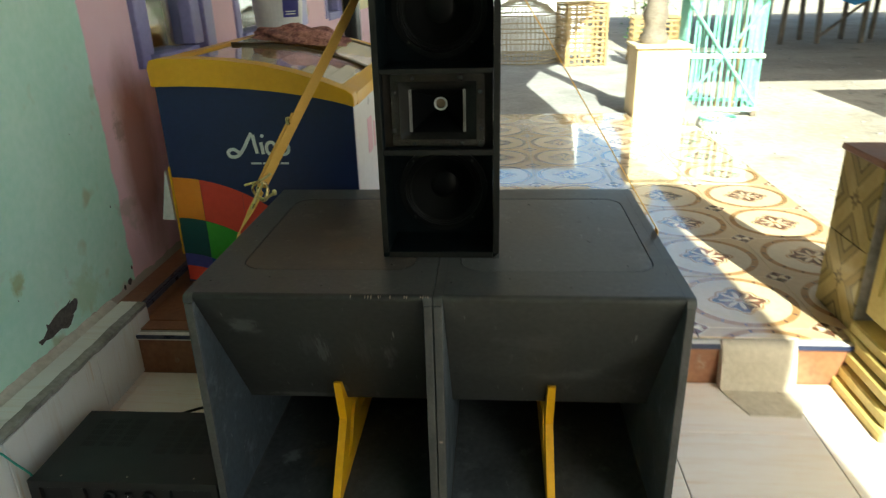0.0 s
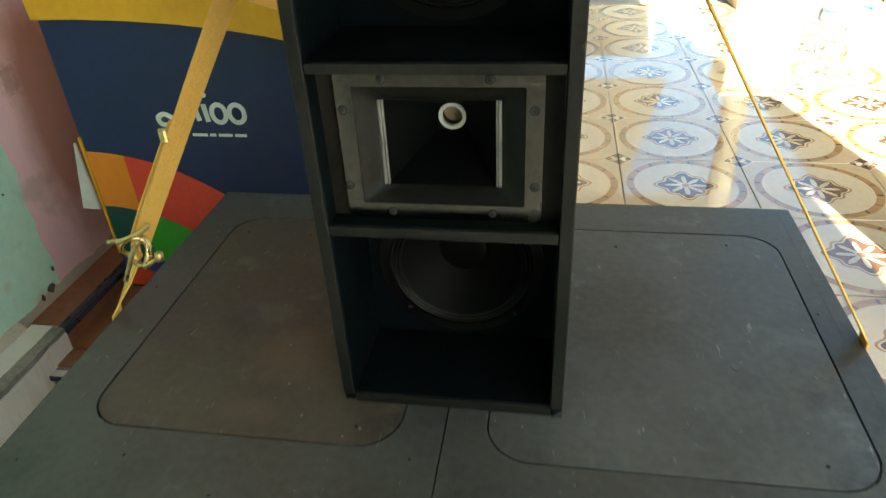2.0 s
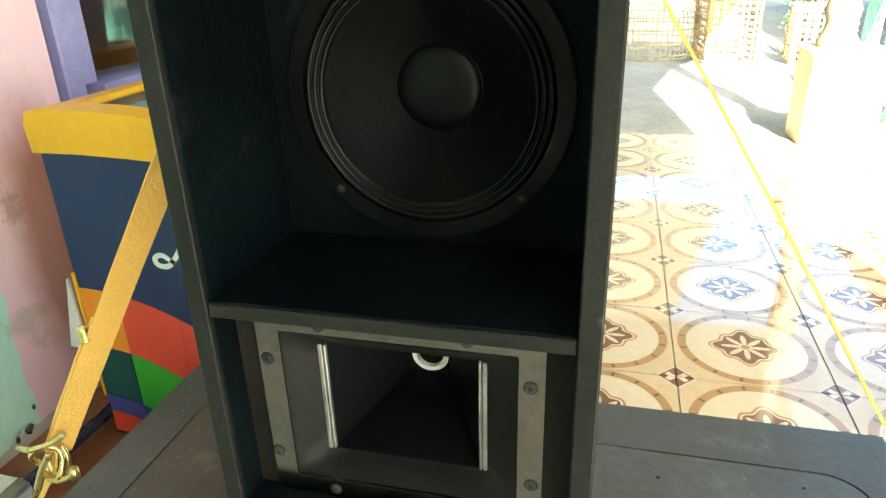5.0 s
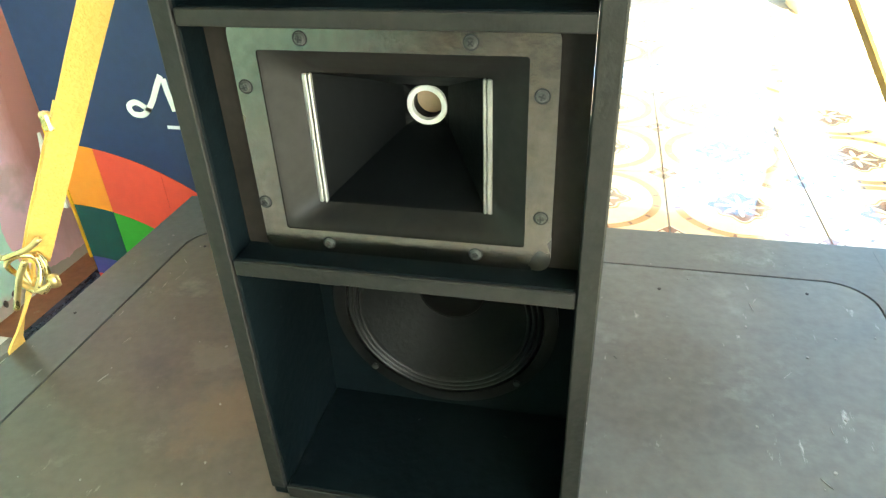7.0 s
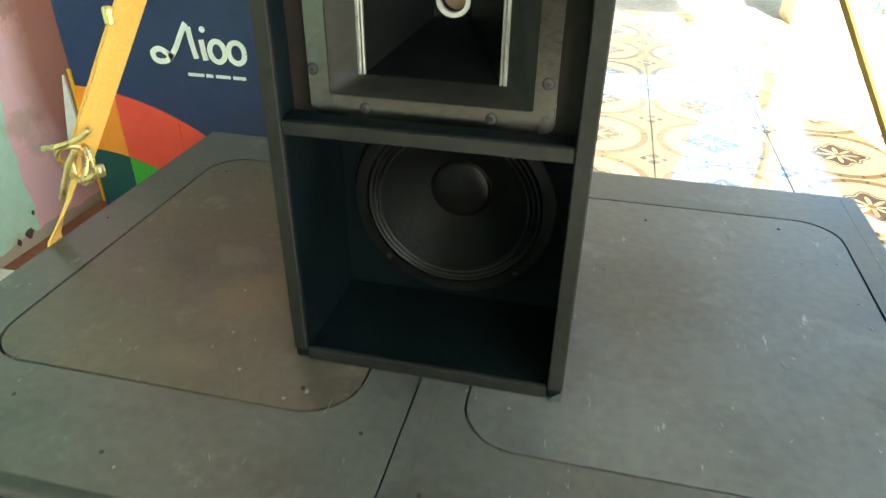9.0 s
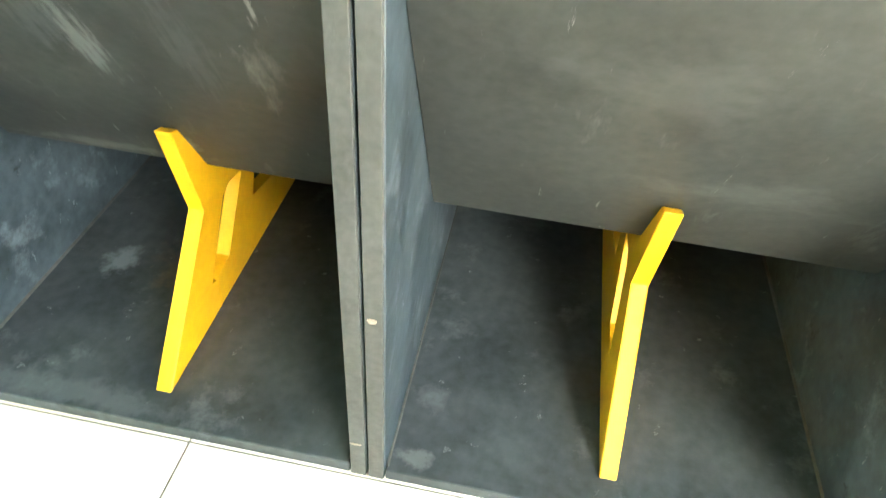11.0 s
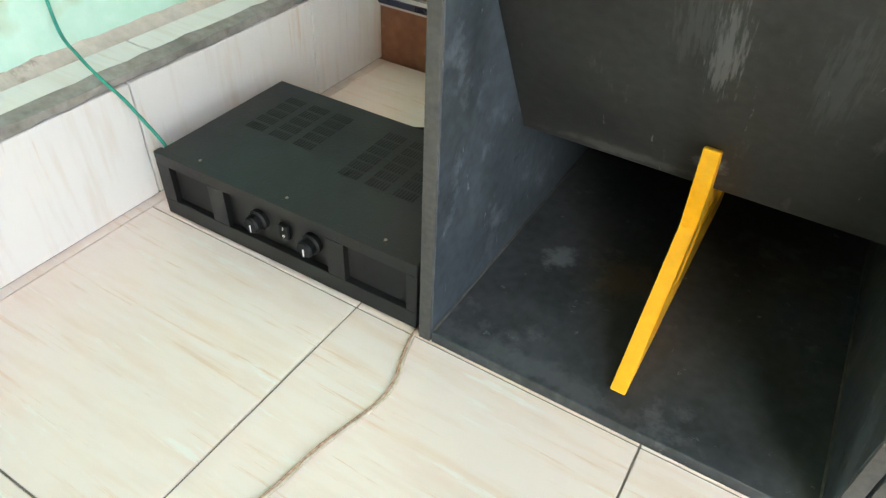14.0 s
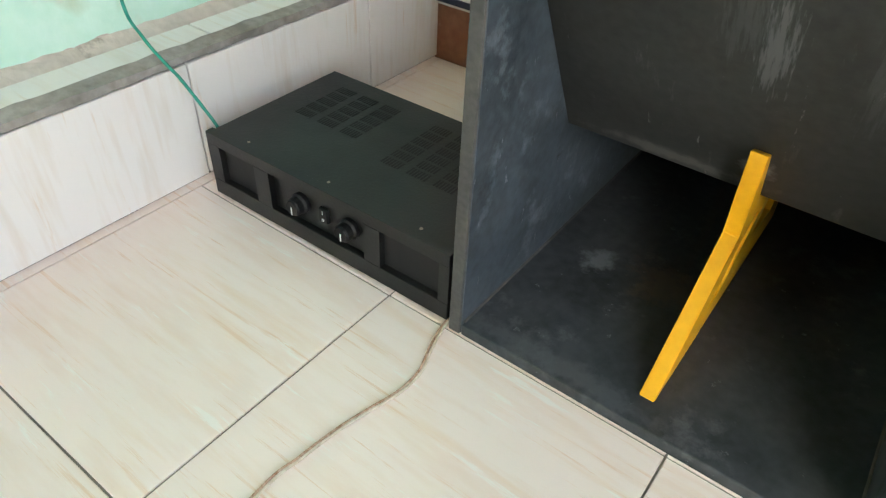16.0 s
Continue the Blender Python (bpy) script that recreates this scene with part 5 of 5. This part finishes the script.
arc_panel(-0.944, -0.853, 0.255, 0.299, M_LABEL)
arc_panel(-0.852, -0.712, 0.255, 0.299, M_BLUE)
arc_panel(-0.944, -0.853, 0.20, 0.254, M_RED)


def stroke(points, r, parent, y=FY):
    """A flat white painted stroke on the front."""
    pts = smooth_line([(x, 0, z) for x, z in points], 6)
    bm = bmesh.new()
    prev = None
    for i, p in enumerate(pts):
        a, b = pts[max(i - 1, 0)], pts[min(i + 1, len(pts) - 1)]
        d = (b - a).normalized()
        s = Vector((-d.z, 0, d.x)) * r
        row = [bm.verts.new(q) for q in (p + s + Vector((0, y - 0.0012, 0)), p - s + Vector((0, y - 0.0012, 0)), p - s + Vector((0, y, 0)), p + s + Vector((0, y, 0)))]
        if prev:
            for k in range(4):
                bm.faces.new((prev[k], prev[(k + 1) % 4], row[(k + 1) % 4], row[k]))
        prev = row
    part("white_mark", bm, M_WHITE, parent)


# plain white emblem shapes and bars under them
stroke([(-0.694, 0.652), (-0.720, 0.668), (-0.738, 0.660), (-0.732, 0.645), (-0.708, 0.646), (-0.686, 0.670), (-0.668, 0.700), (-0.654, 0.722)], 0.0055, panel)
stroke([(-0.650, 0.716), (-0.648, 0.690), (-0.642, 0.654)], 0.0055, panel)
stroke([(-0.626, 0.692), (-0.622, 0.652)], 0.0055, panel)
for cx, rx in ((-0.594, 0.016), (-0.553, 0.017)):
    stroke([(cx + rx * math.cos(q), 0.671 + 0.020 * math.sin(q)) for q in [2 * math.pi * m / 10 for m in range(11)]], 0.0052, panel)
part("white_mark", lathe([(0.0001, FY - 0.0013), (0.006, FY - 0.0013), (0.006, FY)], "y", 16, (-0.620, 0, 0.712)), M_WHITE, panel)
for x0, x1 in ((-0.667, -0.632), (-0.627, -0.612), (-0.606, -0.574), (-0.568, -0.541)):
    part("white_mark", block((x0, FY - 0.001, 0.618), (x1, FY, 0.6245)), M_WHITE, panel)
for y0, y1, z0, z1 in ((1.12, 1.20, 0.60, 0.72), (1.23, 1.26, 0.60, 0.69), (1.29, 1.36, 0.60, 0.69)):
    part("side_mark", block((FX1 - 0.003, y0, z0), (FX1 - 0.0005, y1, z1)), M_PINKMARK, fz)
part("edge_sticker", prism([(-0.951, 0.30), (-0.946, 0.30), (-0.944, 0.61), (-0.951, 0.61)], 1, FY - 0.004, FY + 0.012), M_RIM, fz, "peeling yellow edge strip")
sheet = bmesh.new()
prism([(-0.968, 0.60), (-0.966, 0.60), (-0.962, 0.43), (-1.005, 0.432)], 1, FY + 0.002, FY + 0.008, 0, sheet)
tagged(part("paper_sheet", sheet, M_PAPER), "white paper tucked between wall and freezer", "paper")

# ---- things on the freezer ----
bucket = thing("bucket", "milky plastic bucket with a violet label, on the freezer", "bucket", place=(-0.80, 1.80, 0.956))
part("pail", lathe([(0.0005, 0.0), (0.085, 0.0), (0.092, 0.006), (0.112, 0.22), (0.118, 0.222), (0.118, 0.236), (0.108, 0.236), (0.086, 0.012), (0.0005, 0.01)], "z", 40), M_BUCKET, bucket, smooth=False)
lab = bmesh.new()
pv = None
for k in range(9):
    a = radians(-62 + 5.5 * k)
    row = [lab.verts.new((r * math.cos(a), r * math.sin(a), z)) for r, z in ((0.0995, 0.075), (0.1068, 0.15))]
    if pv:
        lab.faces.new((pv[0], row[0], row[1], pv[1]))
    pv = row
bmesh.ops.solidify(lab, geom=lab.faces[:], thickness=0.001)
lp = part("label", lab, M_LABEL, bucket, "violet label with unreadable print")
for z in (0.088, 0.098):
    part("label_bar", tube([(0.1035 * math.cos(radians(a)) + 0.0, 0.1035 * math.sin(radians(a)), z) for a in range(-56, -26, 5)], 0.0022, 5), M_WHITE, lp)
part("orange_scoop", tube(smooth_line([(-0.09, -0.05, 0.225), (-0.125, -0.07, 0.215), (-0.14, -0.08, 0.19), (-0.12, -0.085, 0.17)]), 0.018, 10), M_ORANGE, bucket, "orange grip over the rim", smooth=True)
bm = bmesh.new()
bmesh.ops.create_icosphere(bm, subdivisions=4, radius=1.0)
for v in bm.verts:
    c = v.co.copy()
    k = 1 + 0.35 * noise.noise(c * 2.1) + 0.14 * noise.noise(c * 6.0)
    v.co = Vector((c.x * 0.17 * k, c.y * 0.10 * k, max(-0.012, c.z * 0.05 * k)))
cloth = tagged(part("crumpled_cloth", bm, M_CLOTH, smooth=True), "crumpled red patterned cloth lying on the lid", "cloth")
cloth.matrix_basis = pose(-0.64, 1.55, 0.959, 0, 7, 12)
bag = thing("dark_bag", "dark bag hanging on the yellow wall", "bag", place=(-1.09, 4.75, 0.62))
part("pouch", block((-0.05, -0.12, 0.0), (0.06, 0.12, 0.42), 0.04, seg=3), M_BLACKC, bag)
part("bag_strap", tube(smooth_line([(0, -0.08, 0.41), (-0.02, -0.03, 0.55), (-0.02, 0.03, 0.55), (0, 0.08, 0.41)]), 0.008, 6), M_BLACKC, bag)

# ---- yard: cages ----
GZ = -0.06
dome = thing("bamboo_dome_cage", "round woven bamboo poultry cage on the concrete", "cage", place=(0.45, 7.7, 0.134))
prof = [(0.44, 0.0), (0.475, 0.12), (0.49, 0.28), (0.475, 0.42), (0.42, 0.56), (0.31, 0.66), (0.17, 0.715), (0.09, 0.73)]
ribm = mesh_of("rib", tube([(r, 0, h) for r, h in prof], 0.0055, 5), M_BAMBOO)
for k in range(54):
    piece("rib", ribm, dome, pose(0, 0, 0, 0, 0, 360 * k / 54))
for r, h in ((0.445, 0.01), (0.455, 0.05), (0.482, 0.16), (0.497, 0.30), (0.48, 0.42), (0.425, 0.56), (0.315, 0.665), (0.18, 0.72), (0.10, 0.735)):
    part("hoop", tube([(r * math.cos(a), r * math.sin(a), h) for a in [2 * math.pi * i / 40 for i in range(40)]], 0.008, 5, closed=True), M_BAMBOO, dome)


def crate(name, label, place, w, d, h, mat, seed, group="", turn=0):
    t = thing(name, label, "cage", group, place, turn)
    r = random.Random(seed)
    poles = [(x, y) for x in (-w / 2, w / 2) for y in (-d / 2, d / 2)]
    for x, y in poles:
        part("corner_pole", tube([(x, y, 0), (x + r.uniform(-0.01, 0.01), y, h)], 0.016, 6), mat, t)
    slat_x = mesh_of("slat", block((-w / 2 - 0.02, -0.003, -0.009), (w / 2 + 0.02, 0.003, 0.009)), mat)
    slat_y = mesh_of("slat", block((-0.003, -d / 2 - 0.02, -0.009), (0.003, d / 2 + 0.02, 0.009)), mat)
    up = mesh_of("stave", block((-0.01, -0.003, 0), (0.01, 0.003, h)), mat)
    n = int(h / 0.058)
    for k in range(n):
        z = 0.03 + (h - 0.05) * k / (n - 1)
        for s in (-1, 1):
            piece("slat", slat_x, t, pose(0, s * d / 2, z + r.uniform(-0.008, 0.008), 0, r.uniform(-1.2, 1.2), 0))
            piece("slat", slat_y, t, pose(s * w / 2, 0, z + r.uniform(-0.008, 0.008), r.uniform(-1.2, 1.2), 0, 0))
    for k in range(7):
        x = -w / 2 + w * (k + 0.5) / 7
        for s in (-1, 1):
            piece("stave", up, t, pose(x + r.uniform(-0.01, 0.01), s * (d / 2 - 0.008), 0))
            piece("stave", up, t, pose(s * (w / 2 - 0.008), -d / 2 + d * (k + 0.5) / 7, 0, 0, 0, 90))
    for k in range(8):
        piece("slat", slat_x, t, pose(0, -d / 2 + d * k / 7, h, 90, 0, 0))
    return t


crate("cane_crate", "tall golden cane crate with woven sides", (1.14, 7.35, 0.134), 0.46, 0.52, 0.70, M_CANE, 4, "crates", 8)
crate("cane_crate", "sunlit golden cane crate with woven sides", (1.98, 7.3, GZ), 0.5, 0.5, 0.72, M_CANE, 8, "crates", -4)

# green slatted cage
gc = thing("green_cage", "green painted slatted cage standing in the sun", "cage", place=(2.13, 5.32, GZ), turn=-6)
w, d, h = 0.62, 0.50, 1.02
sl = mesh_of("slat", block((-0.008, -0.005, 0.04), (0.008, 0.005, h), 0.002), M_TEAL)
for k in range(13):
    for s in (-1, 1):
        piece("slat", sl, gc, pose(-w / 2 + w * k / 12, s * d / 2, 0, 0, 0.9 * math.sin(k * 2.1), 0))
for k in range(1, 9):
    for s in (-1, 1):
        piece("slat", sl, gc, pose(s * w / 2, -d / 2 + d * k / 9, 0, 0, 0, 90))
for z in (0.06, 0.52, 1.0):
    for s in (-1, 1):
        part("rail", block((-w / 2 - 0.03, s * d / 2 - 0.018, z - 0.018), (w / 2 + 0.03, s * d / 2 - 0.007, z + 0.018)), M_PALE if z > 0.5 else M_TEAL, gc)
        part("rail", block((s * w / 2 - 0.006, -d / 2 - 0.02, z - 0.016), (s * w / 2 + 0.018, d / 2 + 0.02, z + 0.016)), M_PALE if z > 0.5 else M_TEAL, gc)
for a, b in (((-w / 2, 0.1), (w / 2, 0.95)), ((-w / 2, 0.95), (w / 2, 0.1))):
    part("diagonal", tube([(a[0], -d / 2 - 0.02, a[1]), (b[0], -d / 2 - 0.02, b[1])], 0.013, 5), M_TEAL, gc)
part("cage_top", block((-w / 2 - 0.04, -d / 2 - 0.04, h), (w / 2 + 0.04, d / 2 + 0.04, h + 0.02), 0.003), M_PALE, gc, "pale board top")
for x in (-w / 2, w / 2):
    for y in (-d / 2, d / 2):
        part("foot", block((x - 0.025, y - 0.025, 0), (x + 0.025, y + 0.025, 0.05), 0.004), M_WOODPOLE, gc)
for k in range(3):
    x = 0.02 + 0.07 * k
    part("inner_cane", tube([(x, -0.05, 0.03), (x + 0.05, 0.02, h - 0.01)], 0.009, 5), M_CANE, gc)

# small plastic basket
bk = thing("plastic_basket", "small white and green plastic basket on the ground", "basket", place=(1.83, 4.15, GZ))
bar = mesh_of("basket_bar", tube([(0.10, 0, 0.0), (0.13, 0, 0.16)], 0.005, 5), M_PALE)
for k in range(22):
    piece("basket_bar", bar, bk, pose(0, 0, 0, 0, 0, 360 * k / 22))
for r, z, mt in ((0.10, 0.006, M_PALE), (0.11, 0.05, M_PALE), (0.12, 0.10, M_PALE), (0.132, 0.16, M_TEAL), (0.134, 0.172, M_TEAL)):
    part("basket_ring", tube([(r * math.cos(a), r * math.sin(a), z) for a in [2 * math.pi * i / 28 for i in range(28)]], 0.008, 6, closed=True), mt, bk)
part("basket_bottom", lathe([(0.0005, 0.004), (0.10, 0.004), (0.10, 0.010), (0.0005, 0.010)], "z", 28), M_PALE, bk)

# ---- yard: tables under the added shade roof ----
tb = thing("bamboo_table", "rough pole table with a blue tarpaulin on it", "table", place=(5.75, 11.4, GZ))
for x in (-0.85, -0.25, 0.45, 0.95):
    for y in (-0.35, 0.35):
        part("leg", tube([(x, y, 0), (x + 0.04 * math.sin(7 * x), y, 0.72)], 0.045, 7), M_WOODPOLE, tb)
for k in range(10):
    part("pole_slat", tube([(-1.15, -0.45 + 0.1 * k, 0.755), (1.15, -0.45 + 0.1 * k, 0.75)], 0.036, 6), M_BAMBOO if k % 3 else M_WOODPOLE, tb)
part("brace", tube([(-0.25, -0.35, 0.1), (0.45, -0.35, 0.68)], 0.025, 6), M_WOODPOLE, tb)
bm = bmesh.new()
bmesh.ops.create_grid(bm, x_segments=16, y_segments=14, size=0.5)
for v in bm.verts:
    x, y = v.co.x, v.co.y
    v.co = Vector((x * 1.1, y * 1.1, 0.012 + 0.012 * noise.noise(Vector((x * 6, y * 6, 0)))))
    if y < -0.36:
        v.co.z -= (-0.36 - y) * 1.5 * max(0.1, 1 - abs(x) * 2)
        v.co.y = -0.40 - 0.05 * (-0.36 - y)
tarp = tagged(part("tarpaulin", bm, M_TARP, smooth=True), "blue tarpaulin draped over the pole table", "cloth")
tarp.matrix_basis = pose(5.95, 11.33, GZ + 0.80)
st = thing("pole_stool", "rough pole stool beside the table", "stool", place=(7.25, 11.3, GZ))
for x in (-0.22, 0.22):
    for y in (-0.2, 0.2):
        part("leg", tube([(x * 1.2, y, 0), (x, y, 0.62)], 0.035, 7), M_BAMBOO, st)
for k in range(5):
    part("seat_pole", tube([(-0.3, -0.2 + 0.1 * k, 0.65), (0.3, -0.2 + 0.1 * k, 0.65)], 0.034, 6), M_BAMBOO, st)
part("brace", tube([(-0.26, -0.22, 0.12), (0.22, -0.22, 0.6)], 0.02, 6), M_BAMBOO, st)

# ---- yard: shrub behind the crates ----
shrub = thing("shrub", "leafy green shrub behind the crates", "plant", place=(2.1, 8.7, GZ))
rng = random.Random(21)
stems, leaves = bmesh.new(), bmesh.new()
for k in range(9):
    a = rng.uniform(0, 6.28)
    tip = Vector((0.45 * math.cos(a), 0.35 * math.sin(a), rng.uniform(0.8, 1.7)))
    pts = smooth_line([(0.05 * math.cos(a), 0.05 * math.sin(a), 0), tip * 0.5 + Vector((0, 0, 0.15)), tip], 5)
    tube(pts, 0.012, 5, stems)
    for j in range(70):
        p = pts[rng.randrange(len(pts) // 3, len(pts))] + Vector((rng.gauss(0, 0.10), rng.gauss(0, 0.10), rng.gauss(0, 0.09)))
        s = rng.uniform(0.04, 0.09)
        u = Vector((rng.uniform(-1, 1), rng.uniform(-1, 1), rng.uniform(-0.6, 0.4))).normalized()
        w = u.cross(Vector((rng.uniform(-1, 1), rng.uniform(-1, 1), 1))).normalized()
        leaves.faces.new([leaves.verts.new(p + q) for q in (Vector((0, 0, 0)), (u * 0.5 + w * 0.22) * s, u * s, (u * 0.5 - w * 0.22) * s)])
part("stems", stems, M_WOODPOLE, shrub)
part("leaves", leaves, M_LEAF, shrub)
# stones and litter on the earth
rng = random.Random(31)
bm = bmesh.new()
for k in range(420):
    x, y = rng.uniform(1.8, 9), rng.uniform(1.5, 12)
    s = rng.uniform(0.008, 0.03)
    b = bmesh.ops.create_icosphere(bm, subdivisions=1, radius=s)["verts"]
    for v in b:
        v.co = Vector((v.co.x * rng.uniform(0.7, 1.3) + x, v.co.y + y, v.co.z * 0.5 + GZ + 0.002))
tagged(part("gravel", bm, M_CEMENT), "scattered small stones on the earth", "gravel", kind="stuff")
leafm = bmesh.new()
prism([(-0.05, -0.01), (0.0, -0.025), (0.05, 0.0), (0.0, 0.02)], 2, GZ + 0.001, GZ + 0.008, 0, leafm)
lf = tagged(part("dry_leaf", leafm, M_WOODPOLE), "dry brown leaf on the ground", "leaf")
lf.location = (1.62, 3.0, 0)

# ---- tiles of the floors ----
ft = mesh_of("tile", block((-0.1987, -0.1987, -0.006), (0.1987, 0.1987, 0.0), 0.0010), M_TILE)
for i in range(7):
    for j in range(10):
        x, y = -0.803 + 0.4 * i, 0.1985 - 0.4 * j
        piece("tile", ft, floor, pose(x, y, 0))
for i in range(7):
    x = -0.803 + 0.4 * i
    part("tile", block((x - 0.1987, 0.3998, -0.006), (x + 0.1987, 0.640, 0.0), 0.0010), M_TILE, floor)
part("edge_strip", block((-1.0225, -3.6, -0.006), (-1.0032, 0.64, -0.0003)), M_TILE, floor)
PY = 0.383
pt = mesh_of("porch_tile", block((-0.1985, -0.19, -0.005), (0.1985, 0.19, 0.0), 0.001), M_PORCH)
cut = mesh_of("porch_tile", block((-0.1985, 0.132, -0.005), (0.1985, 0.19, 0.0), 0.001), M_PORCH)
tt = mesh_of("terracotta_tile", block((-0.1485, -0.19, -0.005), (0.1485, 0.19, 0.0), 0.0012), M_TERRA)
tcut = mesh_of("terracotta_tile", block((-0.1485, 0.132, -0.005), (0.1485, 0.19, 0.0), 0.0012), M_TERRA)
for j in range(-1, 9):
    for i in range(5):
        piece("porch_tile", pt if j >= 0 else cut, porch, pose(-0.26 + 0.4 * i, 0.924 + PY * j, 0.143))
    for i in range(2):
        piece("terracotta_tile", tt if j >= 0 else tcut, porch, pose(-0.612 - 0.3 * i, 0.924 + PY * j, 0.143))
